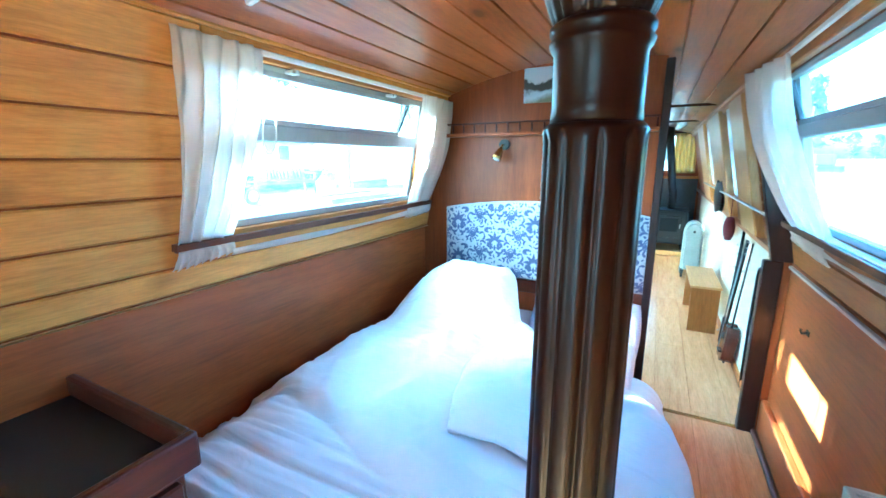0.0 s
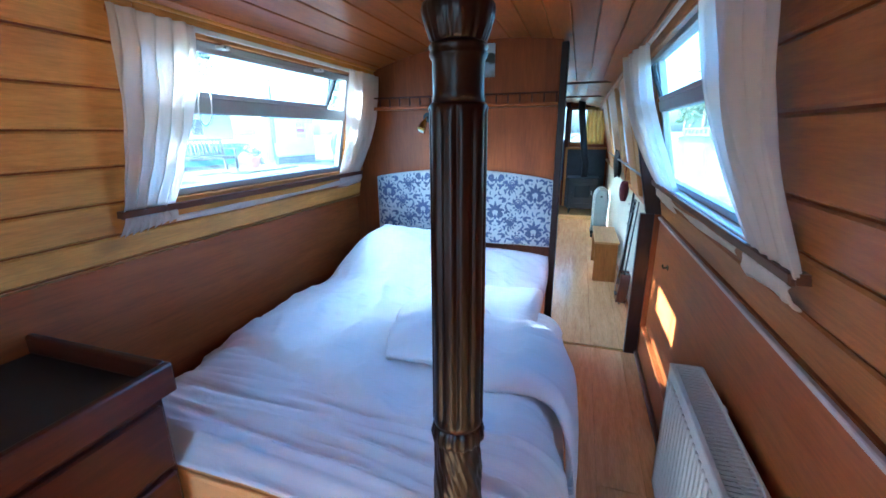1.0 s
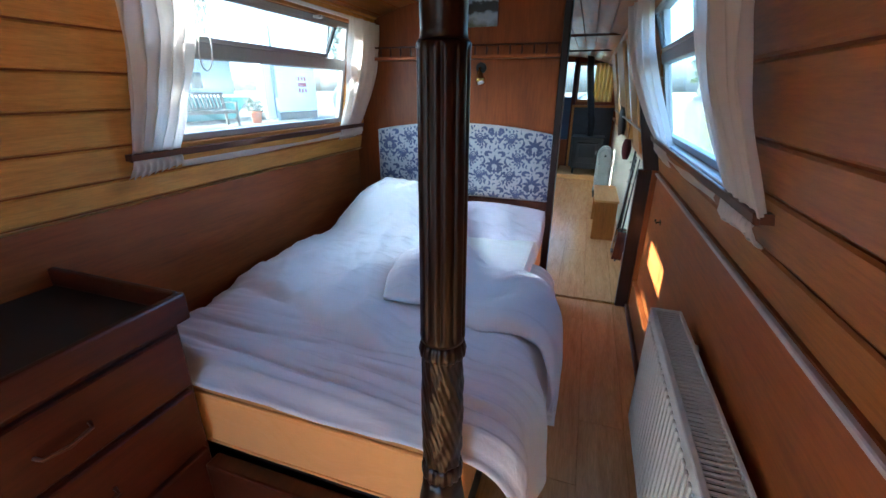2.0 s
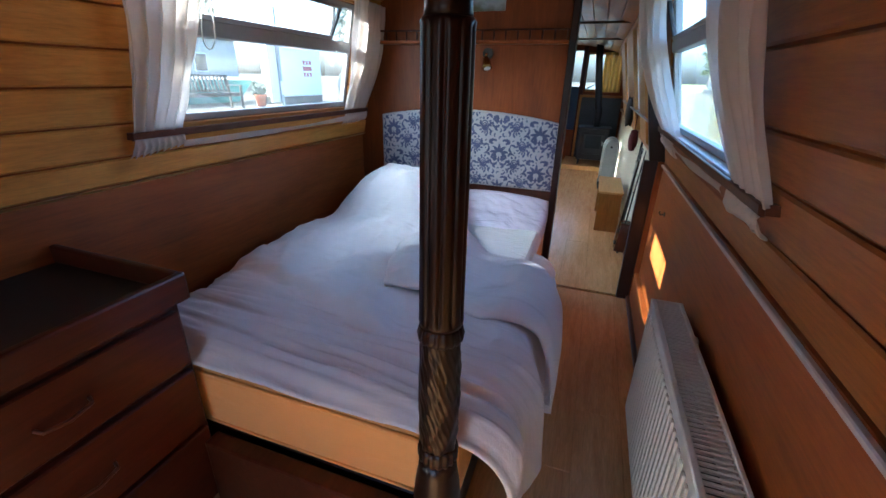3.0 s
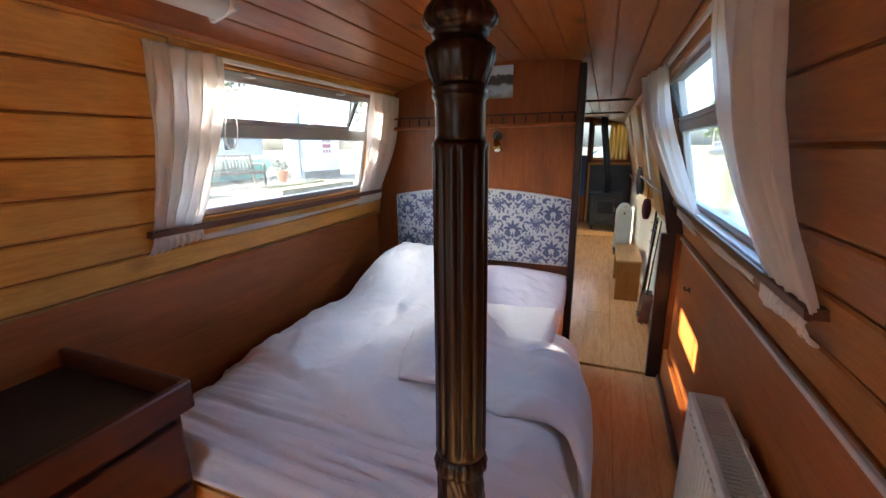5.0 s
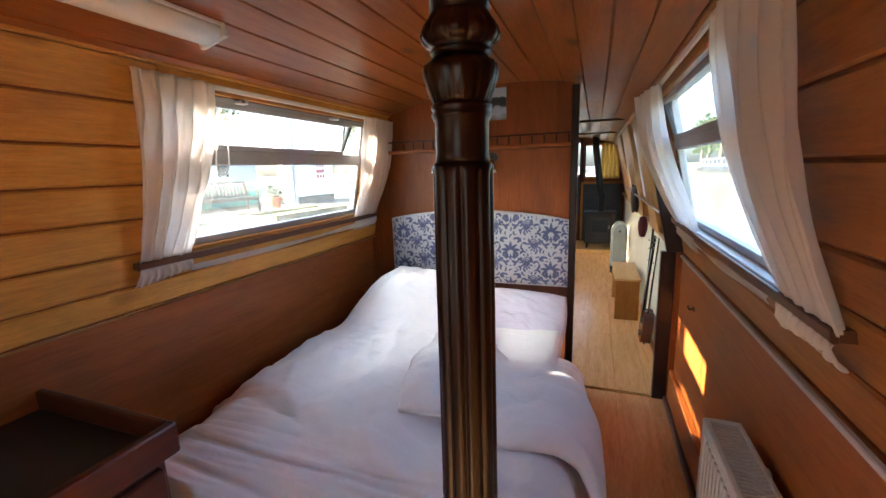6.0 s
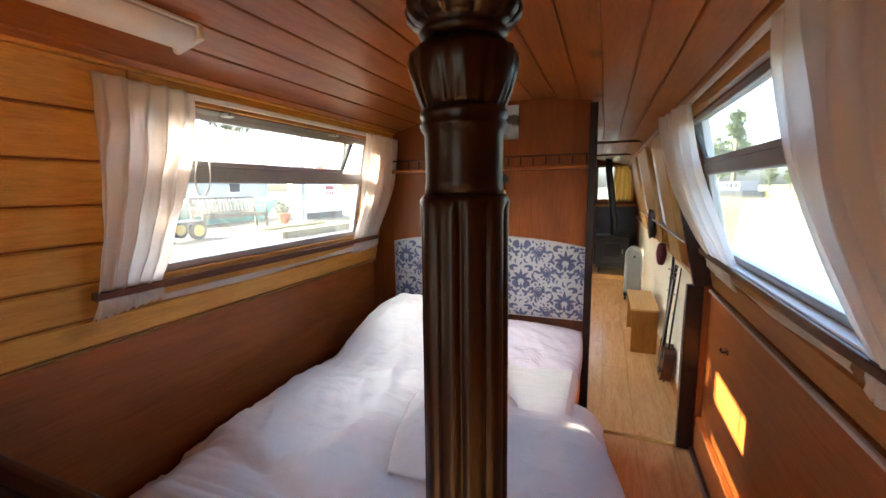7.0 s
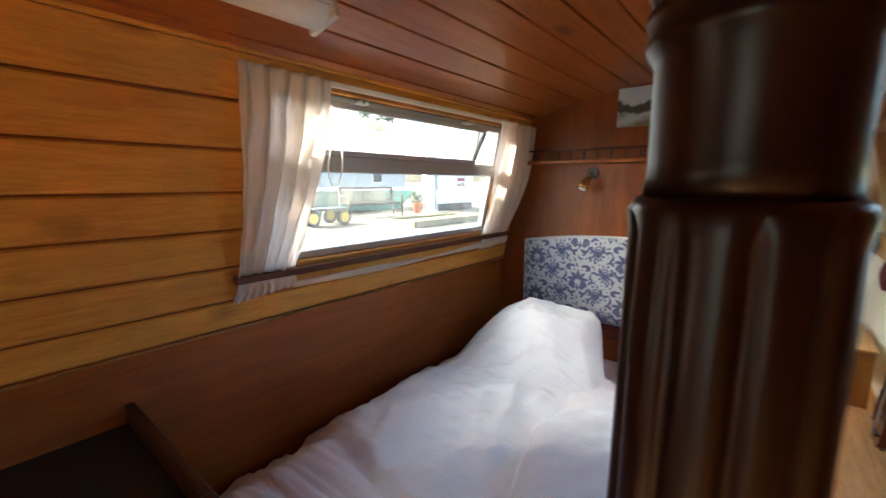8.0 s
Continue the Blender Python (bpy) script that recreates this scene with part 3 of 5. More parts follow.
def drape(arc, y, top, edge, r):
    """Takes a point that lies arc metres from the wall over the edge of the mattress and down its side."""
    if arc <= edge:
        return arc, top
    a = (arc - edge) / r
    if a < 1.45:
        return edge + r * math.sin(a), top - r * (1 - math.cos(a))
    x = edge + r * math.sin(1.45)
    return x + 0.10 * (arc - edge - 1.45 * r), top - r * (1 - math.cos(1.45)) - (arc - edge - 1.45 * r)


def duvet():
    d = thing("duvet", (0, 0, 0), "crumpled white cotton duvet spread over the bed, one corner turned back", "duvet")

    def place(u, v):
        arc = 1.86 * u
        far = 1.80 - 0.36 * step(0.82, 1.08, arc)
        y = 0.035 + (far - 0.035) * v
        arc = (1.86 - 0.30 * step(0.5, 1.2, y)) * u
        xb = min(-1.58 + arc, -0.20)
        top = quilt_top(xb, y)
        x, z = drape(arc, y, top, 1.36 + 0.02 * math.sin(5 * y), 0.16)
        over = step(1.36, 1.7, arc)
        x += over * (0.022 * math.sin(21 * y + 1.5 * math.sin(4 * arc)) + 0.014 * wrinkle(y * 11, arc * 2, 3))
        y += 0.03 * over * math.sin(3 * y)
        return (-1.58 + x, y, z)
    part("quilt", sheet(150, 170, place, thick=0.012), DUVET, d)

    def flap(u, v):
        side = u
        y0 = 0.58 + 0.03 * math.sin(6 * u) + 0.06 * step(0.45, 0.75, u) - 0.20 * step(0.75, 1.0, u)
        y1 = 1.56 - 0.16 * step(0.1, 0.6, u)
        y = y0 + (y1 - y0) * v
        x0 = -0.68 - 0.20 * v - 0.03 * math.sin(5 * v)
        arc = (x0 + 1.58) + (1.70 - 0.30 * step(0.25, 1.0, v) - (x0 + 1.58)) * u
        xb = min(-1.58 + arc, -0.20)
        puff = 0.045 * min(1, 9 * v + 0.02) ** 0.5 * min(1, 9 * u + 0.02) ** 0.5 * min(1, 7 * (1 - v) + 0.05) ** 0.5
        top = 0.60 + 0.02 * step(0.2, 0.9, y) - 0.075 * step(-0.62, -0.35, xb) - 0.05 * step(1.0, 1.5, y) + 0.026 + puff
        top += 0.028 * wrinkle(xb * 5, y * 5, 2.0) + 0.016 * wrinkle(xb * 13 - y * 8, y * 9, 6.0)
        top -= 0.10 * step(1.0, 1.42, y) * step(0.25, 0.7, u)
        x, z = drape(arc, y, top, 1.37, 0.225)
        over = step(1.36, 1.7, arc)
        x += over * 0.012 * wrinkle(y * 8, arc * 3, 9)
        return (-1.58 + x, y, z)

    part("turned_back_fold", sheet(80, 80, flap, thick=0.03), DUVET, d)


duvet()


def pillow(x, y, z, m):
    def place(u, v):
        a, b = 2 * u - 1, 2 * v - 1
        e = ((1 - abs(a) ** 3) * (1 - abs(b) ** 3)) ** 0.5
        h = 0.058 * e + e * (0.012 * noise.noise(Vector((a * 2.2 + b, b * 3, x))) + 0.007 * noise.noise(Vector((a * 6 + 4 * b, b * 3 - a, x + 4))))
        return (0.285 * a * (1 - 0.05 * b * b), 0.20 * b * (1 - 0.05 * a * a), h)

    def under(u, v):
        p = place(1 - u, v)
        return (p[0], p[1], -p[2])
    bm = sheet(48, 36, place)
    sheet(48, 36, under, bm)
    bmesh.ops.remove_doubles(bm, verts=bm.verts[:], dist=0.0005)
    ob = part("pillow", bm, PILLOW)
    ob.matrix_world = m
    return tagged(ob, "creased lavender-white pillow propped against the headboard", "pillow")


pillow(0, 0, 0, pose(-0.47, 1.83, 0.575, 30, 3, 2))


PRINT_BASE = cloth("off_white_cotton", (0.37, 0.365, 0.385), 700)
PRINT_BLUE = cloth("faded_blue_print", (0.085, 0.098, 0.19), 700, vary=0.3)
HEAD_X, HEAD_W, HEAD_Z = -1.40, 1.21, 0.72


def headboard_front(u, v, proud=0.0):
    top = 1.145 + 0.06 * math.sin(math.pi * u) ** 0.8
    puff = 0.03 * (min(1, 12 * u) * min(1, 12 * (1 - u)) * min(1, 6 * v) * min(1, 6 * (1 - v))) ** 0.5
    return (HEAD_X + HEAD_W * u, 2.003 - puff - proud, HEAD_Z + (top - HEAD_Z) * v)


def damask_strokes():
    """One repeat of a damask print, as (spine, widths): a palmette, curling leaves and a paisley heart, mirrored about its middle."""
    strokes = []

    def leaf(x, z, angle, length, width, bend, n=7):
        pts, ws = [], []
        for k in range(n + 1):
            q = k / n
            pts.append((x, z))
            ws.append(width * (math.sin(math.pi * (0.08 + 0.90 * q ** 0.75)) ** 0.8))
            x += math.cos(angle) * length / n
            z += math.sin(angle) * length / n
            angle += bend / n
        strokes.append((pts, ws))

    def both(x, z, angle, length, width, bend):
        leaf(x, z, angle, length, width, bend)
        leaf(-x, z, math.pi - angle, length, width, -bend)

    # palmette
    for k in range(4):
        a = radians(70 - 36 * k)
        both(0.016 * math.cos(a) + 0.004, 0.016 * math.sin(a), a, 0.062 - 0.005 * k, 0.0085, -0.9 - 0.25 * k)
    leaf(0.0, 0.018, radians(90), 0.066, 0.0085, 0.0)
    leaf(0.0, -0.055, radians(90), 0.045, 0.006, 0.0)
    # curling scrolls below and beside it
    both(0.008, -0.03, radians(-25), 0.075, 0.0060, 2.6)
    both(0.010, -0.055, radians(-60), 0.085, 0.0065, 3.4)
    both(0.052, -0.050, radians(20), 0.050, 0.0070, -2.2)
    both(0.070, -0.012, radians(75), 0.060, 0.0065, -2.6)
    both(0.095, 0.020, radians(160), 0.055, 0.0060, -2.4)
    both(0.046, 0.075, radians(20), 0.055, 0.0065, 2.8)
    both(0.022, 0.095, radians(50), 0.050, 0.0060, -2.6)
    both(0.060, 0.108, radians(-30), 0.042, 0.0055, -2.0)
    both(0.020, -0.095, radians(15), 0.050, 0.0060, 2.9)
    both(0.058, -0.100, radians(-20), 0.045, 0.0060, -2.4)
    # paisley heart between the palmettes, ringed with small petals
    for side in (-1, 1):
        cx, cz = side * 0.115, -0.075
        for r0, w in ((0.030, 0.0030), (0.019, 0.0030), (0.008, 0.0045)):
            pts = []
            for k in range(19):
                a = 2 * math.pi * k / 18
                r = r0 * (1 + 0.28 * math.sin(a))
                pts.append((cx + 0.8 * r * math.cos(a) + side * 0.15 * r * math.sin(a), cz + 1.15 * r * math.sin(a)))
            strokes.append((pts, [w] * 19))
        for k in range(11):
            a = 2 * math.pi * k / 11 + 0.2
            r = 0.036 * (1 + 0.28 * math.sin(a))
            leaf(cx + 0.85 * r * math.cos(a), cz + 1.15 * r * math.sin(a), a, 0.022, 0.0052, 0.8 * side, 4)
        leaf(side * 0.118, 0.055, radians(90 + side * 25), 0.05, 0.006, side * 2.2)
        leaf(side * 0.135, 0.10, radians(-90 - side * 20), 0.045, 0.006, side * 2.4)
        leaf(side * 0.105, 0.125, radians(90), 0.03, 0.0055, side * 1.5)
    return strokes


def headboard():
    hb = thing("headboard", (-0.8, 2.05, 0.72), "arched headboard in white and blue floral cotton", "headboard")
    back = Matrix.Translation((0.8, -2.05, -0.72))
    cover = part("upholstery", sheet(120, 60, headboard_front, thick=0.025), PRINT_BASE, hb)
    cover.matrix_parent_inverse = back
    bm = bmesh.new()
    wide, high, size = 0.25, 0.235, 0.88
    inked = set()

    def cell(x, z):
        return (round(x / 0.0048), round(z / 0.0048))

    def stroke(ox, oz, spine, widths):
        prev = None
        for k, (x, z) in enumerate(spine):
            ax, az = spine[max(k - 1, 0)]
            bx, bz = spine[min(k + 1, len(spine) - 1)]
            dx, dz = bx - ax, bz - az
            d = math.hypot(dx, dz) or 1.0
            pair = []
            for sgn in (-1, 1):
                px, pz = ox + x - sgn * dz / d * widths[k], oz + z + sgn * dx / d * widths[k]
                u = (px - HEAD_X) / HEAD_W
                if not 0.006 < u < 0.994:
                    break
                v = (pz - HEAD_Z) / (0.425 + 0.06 * math.sin(math.pi * u) ** 0.8)
                if not 0.01 < v < 0.985:
                    break
                inked.add(cell(px, pz))
                pair.append(bm.verts.new(headboard_front(u, v, 0.0022)))
            inked.add(cell(ox + x, oz + z))
            if len(pair) == 2 and prev:
                bm.faces.new((prev[0], pair[0], pair[1], prev[1]))
            prev = pair if len(pair) == 2 else None

    repeat = [([(x * size, z * size) for x, z in spine], [1.2 * w for w in widths]) for spine, widths in damask_strokes()]
    for col in range(-1, 7):
        for row in range(-1, 4):
            for spine, widths in repeat:
                stroke(HEAD_X + 0.10 + wide * col, HEAD_Z + 0.10 + high * row + (high / 2 if col % 2 else 0), spine, widths)
    # small curled leaves fill the ground between the large motifs
    rnd = random.Random(21)
    for length, half in ((0.042, 0.0056), (0.030, 0.0048), (0.018, 0.0042), (0.010, 0.0040)):
        for _ in range(2600):
            x, z = HEAD_X + HEAD_W * rnd.random(), HEAD_Z + 0.50 * rnd.random()
            a, bend = rnd.uniform(0, 6.28), rnd.choice((-1, 1)) * rnd.uniform(1.6, 3.0)
            spine = []
            for k in range(7):
                spine.append((x, z))
                x, z, a = x + math.cos(a) * length / 6, z + math.sin(a) * length / 6, a + bend / 6
            near = {(i + e, j + f) for i, j in (cell(*q) for q in spine) for e in (-1, 0, 1) for f in (-1, 0, 1)}
            if not near & inked:
                stroke(0.0, 0.0, spine, [half * math.sin(math.pi * (0.1 + 0.88 * (k / 6) ** 0.75)) ** 0.8 for k in range(7)])
    part("printed_pattern", bm, PRINT_BLUE, cover, "faded blue damask leaves")["kind"] = "stuff"
    rail = part("base_rail", box(-1.40, -0.19, 2.02, 2.056, 0.63, 0.72, 0.004), CHEST, hb)
    rail.matrix_parent_inverse = back


headboard()


# ---- the carved bed post ----
def bed_post():
    post = thing("bed_post", (-0.237, 0, 0), "dark polished mahogany bed post, fluted and carved", "bed post")

    def flutes(a, z, r):
        return r - 0.0065 * (1 - abs(math.sin(5 * a + 0.5))) ** 2.2 if 0.93 < z < 1.465 else r

    shaft = [(0.0445, 0.915), (0.047, 0.925), (0.047, 0.935)] + [(0.0465 - 0.002 * i / 12, 0.94 + 0.52 * i / 12) for i in range(13)] + [(0.0455, 1.47), (0.043, 1.474), (0.041, 1.476)]
    part("shaft", lathe(shaft, 144, shape=flutes), DARK, post)

    def leaves(a, z, r):
        return r * (1 + 0.05 * math.cos(9 * a) + 0.025 * math.cos(18 * a + 20 * z))
    neck = [(0.040, 1.474), (0.0385, 1.49), (0.039, 1.534), (0.0425, 1.539), (0.0435, 1.543), (0.041, 1.547), (0.0435, 1.551), (0.0435, 1.555), (0.039, 1.559)]
    part("neck", lathe(neck, 40), DARK, post)

    def acanthus(a, z, r):
        k = abs(math.sin(4 * a))
        return r * (0.955 + 0.06 * k ** 0.6 + 0.022 * math.cos(24 * a + 3 * math.sin(160 * z)))
    cap = [(0.039, 1.557), (0.042, 1.564), (0.047, 1.577), (0.051, 1.592), (0.0525, 1.602), (0.051, 1.609), (0.044, 1.614), (0.038, 1.619)]
    part("leaf_capital", lathe(cap, 96, shape=acanthus), DARK, post)
    bulb = [(0.037, 1.618), (0.041, 1.623), (0.043, 1.627), (0.040, 1.631), (0.047, 1.634), (0.053, 1.641), (0.0545, 1.648), (0.051, 1.658), (0.044, 1.667), (0.041, 1.674)]
    part("carved_bulb", lathe(bulb, 144, shape=lambda a, z, r: r * (0.95 + 0.07 * abs(math.sin(6 * a)) ** 0.7 + 0.022 * abs(math.sin(18 * a + 90 * z))) if 1.632 < z < 1.668 else r), DARK, post)
    part("top_shaft", lathe([(0.041, 1.672), (0.041, 1.80), (0.041, 1.968)], 40), DARK, post)

    def twist(a, z, r):
        base = 0.0012 * math.sin(7 * a - 70 * z)
        leaf = 0.0032 * (1 - abs(math.sin(3.5 * a + 34 * z))) ** 0.8 * (0.6 + 0.4 * math.cos(7 * a - 60 * z))
        return r - 0.001 + base + leaf + 0.0008 * math.sin(21 * a + 150 * z)
    ring = [(0.042, 0.875), (0.047, 0.88), (0.049, 0.892), (0.046, 0.905), (0.042, 0.918)]
    part("beaded_ring", lathe(ring, 72, shape=lambda a, z, r: r + 0.002 * math.cos(18 * a)), DARK, post)
    low = [(0.043 + 0.004 * math.sin(math.pi * i / 70), 0.58 + 0.30 * i / 70) for i in range(71)]
    part("carved_shaft", lathe(low, 112, shape=twist), DARK, post)
    collar = [(0.045, 0.535), (0.048, 0.545), (0.048, 0.565), (0.044, 0.582)]
    part("leaf_collar", lathe(collar, 72, shape=lambda a, z, r: r + 0.002 * math.cos(16 * a)), DARK, post)
    foot = [(0.060, 0.0), (0.060, 0.40), (0.056, 0.45), (0.048, 0.50), (0.045, 0.537)]
    part("foot", lathe(foot, 40), DARK, post)
    return post


bed_post()


# ---- chest of drawers ----
def chest():
    c = thing("chest_of_drawers", (0, 0, 0), "mahogany chest of drawers with a lipped black tray top", "chest of drawers")
    part("carcass", box(-1.59, -1.065, -0.95, 0.035, 0.0, 0.765, 0.004), CHEST, c)
    part("tray_bed", box(-1.60, -1.06, -0.97, 0.045, 0.765, 0.80, 0.003), LEATHER, c, "black leatherette tray surface")
    part("rim", box(-1.06, -1.035, -0.99, 0.06, 0.775, 0.86, 0.007, 2), CHEST, c)
    part("rim", box(-1.60, -1.06, 0.036, 0.06, 0.80, 0.86, 0.007, 2), CHEST, c)
    part("rim", box(-1.60, -1.06, -0.99, -0.966, 0.80, 0.86, 0.007, 2), CHEST, c)
    for z0, z1 in ((0.565, 0.752), (0.335, 0.545), (0.09, 0.315)):
        d = part("drawer", box(-1.075, -1.045, -0.93, 0.02, z0, z1, 0.005), CHEST, c)
        zc = (z0 + z1) / 2
        for yc in (-0.30, -0.70):
            part("handle", tube([(-1.045, yc - 0.055, zc), (-1.026, yc - 0.05, zc - 0.004), (-1.022, yc, zc - 0.012), (-1.026, yc + 0.05, zc - 0.004), (-1.045, yc + 0.055, zc)], 0.005), BROWN, d)


chest()


# ---- radiator ----
def radiator():
    r = thing("radiator", (0, 0, 0), "white steel panel radiator with a slotted top grille", "radiator")
    y0, y1, z0, z1 = -0.25, 0.83, 0.13, 0.65
    bm = bmesh.new()
    n = 32
    for i in range(n):
        a = y0 + 0.03 + (y1 - y0 - 0.06) * i / n
        w = (y1 - y0 - 0.06) / n
        part("rib", box(0.296, 0.304, a + w * 0.2, a + w * 0.8, z0 + 0.03, z1 - 0.04, 0.003), RAD, r)
    box(0.302, 0.318, y0, y1, z0, z1 - 0.006, 0.006, 2, bm=bm)
    part("front_panel", bm, RAD, r)
    part("back_panel", box(0.375, 0.391, y0, y1, z0, z1 - 0.006, 0.006, 2), RAD, r)
    for y in (y0, y1 - 0.006):
        part("end_cap", box(0.302, 0.405, y - 0.004, y + 0.008, z0 + 0.01, z1, 0.003), RAD, r)
    part("edge_strip", box(0.300, 0.318, y0, y1, z1 - 0.012, z1 + 0.001, 0.003), RAD, r)
    part("edge_strip", box(0.392, 0.406, y0, y1, z1 - 0.012, z1 + 0.001, 0.003), RAD, r)
    m = int((y1 - y0) / 0.0165)
    for i in range(m):
        y = y0 + 0.02 + i * 0.0165
        part("grille_bar", box(0.318, 0.392, y, y + 0.006, z1 - 0.008, z1 - 0.001), RAD, r)
    bm = box(0.33, 0.38, y0 + 0.01, y1 - 0.01, z0 + 0.03, z1 - 0.05)
    part("convector", bm, FINS, r)
    for y in (y0 + 0.15, y1 - 0.15):
        part("wall_bracket", box(0.39, 0.4405, y - 0.015, y + 0.015, 0.2, 0.6), RAD, r)


radiator()


# ---- on the bulkhead ----
def shelf():
    s = thing("wall_shelf", (0, 0, 0), "narrow wooden bulkhead shelf with a low gallery rail", "shelf")
    part("board", box(-1.43, -0.20, 1.985, Y_BULK, 1.585, 1.605, 0.004), PLY, s)
    part("rail", box(-1.43, -0.20, 1.990, 2.000, 1.655, 1.665, 0.003), CHEST, s)
    for i in range(18):
        x = -1.42 + i * 0.0712
        part("spindle", tube([(x, 1.995, 1.603), (x, 1.995, 1.63), (x, 1.995, 1.657)], [0.004, 0.006, 0.004], 8), CHEST, s)


shelf()


def spot(x, z, turn):
    s = thing("reading_lamp", (x, Y_BULK, z), "small brass swivel reading lamp on the bulkhead", "lamp", "reading lamps")
    part("wall_plate", tube([(0, 0, 0), (0, -0.018, 0)], 0.032, 20), BLACK, s)
    part("arm", tube([(0, -0.018, 0), (0, -0.05, -0.005), (0.0, -0.06, -0.02)], 0.006), BRASS, s)
    d = Vector((math.sin(turn) * 0.5, -0.35, -0.8)).normalized()
    p = Vector((0, -0.06, -0.02))
    part("shade", tube([p, p + d * 0.02, p + d * 0.055, p + d * 0.075], [0.012, 0.02, 0.027, 0.031], 18), BRASS, s)
    part("bulb", tube([p + d * 0.07, p + d * 0.079], [0.024, 0.018], 14), WHITE, s)


spot(-1.03, 1.535, -0.6)
spot(-0.68, 1.535, 0.5)


def print_material():
    """A landscape print: pale sky, dark crag, light water."""
    m, n, l, b = material("landscape_print")
    vec = coords(n, l, (1, 1, 1))
    sep = n.new("ShaderNodeSeparateXYZ")
    l.new(vec, sep.inputs[0])
    crag = tex_noise(n, l, vec, 9.0, 5)
    add = n.new("ShaderNodeMath")
    add.operation = "MULTIPLY_ADD"
    add.inputs[1].default_value = 0.16
    l.new(crag, add.inputs[0])
    l.new(sep.outputs["Z"], add.inputs[2])
    mr = n.new("ShaderNodeMapRange")
    mr.inputs["From Min"].default_value = 1.84
    mr.inputs["From Max"].default_value = 2.06
    l.new(add.outputs[0], mr.inputs["Value"])
    col = ramp(n, l, mr.outputs["Result"], [(0.0, (0.14, 0.15, 0.10)), (0.17, (0.38, 0.45, 0.55)), (0.27, (0.33, 0.40, 0.50)), (0.34, (0.05, 0.05, 0.05)), (0.55, (0.04, 0.045, 0.05)), (0.60, (0.45, 0.52, 0.62)), (1.0, (0.40, 0.50, 0.66))])
    l.new(col, b.inputs["Base Color"])
    put(b, Roughness=0.3)
    return m


pic = thing("picture", (-0.755, 2.05, 1.87), "unframed landscape print of crag and water pinned to the bulkhead", "picture")
part("print", box(-0.165, 0.165, -0.004, 0.008, -0.105, 0.085, 0.002), print_material(), pic)


# ---- fittings in the bedroom ----
def ceiling_light():
    c = thing("ceiling_light", (-1.17, 0.01, 1.882), "slim white tubular ceiling lamp, switched off", "ceiling light")
    part("base", box(-0.055, 0.055, -0.45, 0.44, 0.018, 0.045, 0.004), WHITE, c)

    def diff(u, v):
        a = math.pi * (0.02 + 0.96 * u)
        return (0.052 * math.cos(a), -0.43 + 0.86 * v, 0.02 - 0.036 * math.sin(a))
    part("diffuser", sheet(14, 6, diff, thick=0.003), WHITE, c)
    part("end_cap", box(-0.056, 0.056, 0.43, 0.45, -0.012, 0.04, 0.006, 2), WHITE, c)
    part("end_cap", box(-0.056, 0.056, -0.45, -0.43, -0.012, 0.04, 0.006, 2), WHITE, c)
    c.rotation_euler = (0, radians(-14), 0)


ceiling_light()

hk = thing("coat_hook", (0.44, 1.727, 0.728), "small black metal hook on the aisle panel", "hook")
part("plate", box(-0.004, 0.0005, -0.018, 0.018, -0.012, 0.012, 0.002), BLACK, hk)
part("prong", tube([(-0.003, 0, 0.002), (-0.022, 0, -0.004), (-0.028, 0, 0.008), (-0.026, 0, 0.016)], 0.0045), BLACK, hk)

# cords and catches at the windows
for side, y, za, zb in (("left", 0.645, 1.70, 1.47), ("right", 1.83, 1.83, 1.45)):
    s, f = (1, hull_left) if side == "left" else (-1, hull_right)
    pts = []
    for i in range(17):
        a = i / 16
        z = za + (zb - za) * math.sin(math.pi * a)
        yy = y + 0.03 * math.sin(2 * math.pi * a) + 0.02 * a
        pts.append((f(z) + s * (0.05 + 0.008 * math.sin(5 * a)), yy, z))
    cord = tube(pts, 0.0028 if side == "left" else 0.002, 6)
    tagged(part("tie_cord", cord, WHITE if side == "left" else BLACK), "thin looped cord hanging at the window", "cord")
for y in (0.78, 1.42):
    k = thing("window_catch", (hull_left(1.765) + 0.0, y, 1.765), "small metal catch on the hopper frame", "catch", "window catches")
    part("lever", box(-0.012, 0.03, -0.02, 0.02, -0.01, 0.004, 0.003), ALU, k)
    part("knob", tube([(0.028, 0, -0.004), (0.045, 0, -0.006)], [0.008, 0.006], 10), ALU, k)

# the loose strip of curtain hem that runs behind the lower batten
for side, y0, y1, zc in (("left", 0.52, 1.95, 1.128), ("right", 0.6, 1.86, 1.125)):
    s, f = (1, hull_left) if side == "left" else (-1, hull_right)

    def strip(u, v, s=s, f=f, y0=y0, y1=y1, zc=zc):
        z = zc - 0.012 * math.sin(math.pi * u) + 0.022 * (0.5 - v) * (1 + 0.3 * math.sin(9 * u)) + 0.016 * (u if y0 < 0.58 else 0)
        return (f(z) + s * (0.046 + 0.005 * math.sin(14 * u + 3 * v)), y0 + (y1 - y0) * u, z)
    tagged(part("hem_strip", sheet(60, 4, strip, thick=0.0015), NET), "narrow white strip of curtain fabric under the window", "curtain hem")


# ---- the saloon beyond ----
tagged(part("wall_panel", box(0.425, 0.4395, 2.145, 6.9, 0.05, 0.93, 0.002), CREAM), "cream painted panel below the saloon windows", "wall panel", kind="structure")
tagged(part("trim", box(0.40, 0.44, 2.145, Y_END, 0.935, 0.965, 0.004), PINE_TRIM), "pine dado rail along the saloon side", "trim", kind="structure")
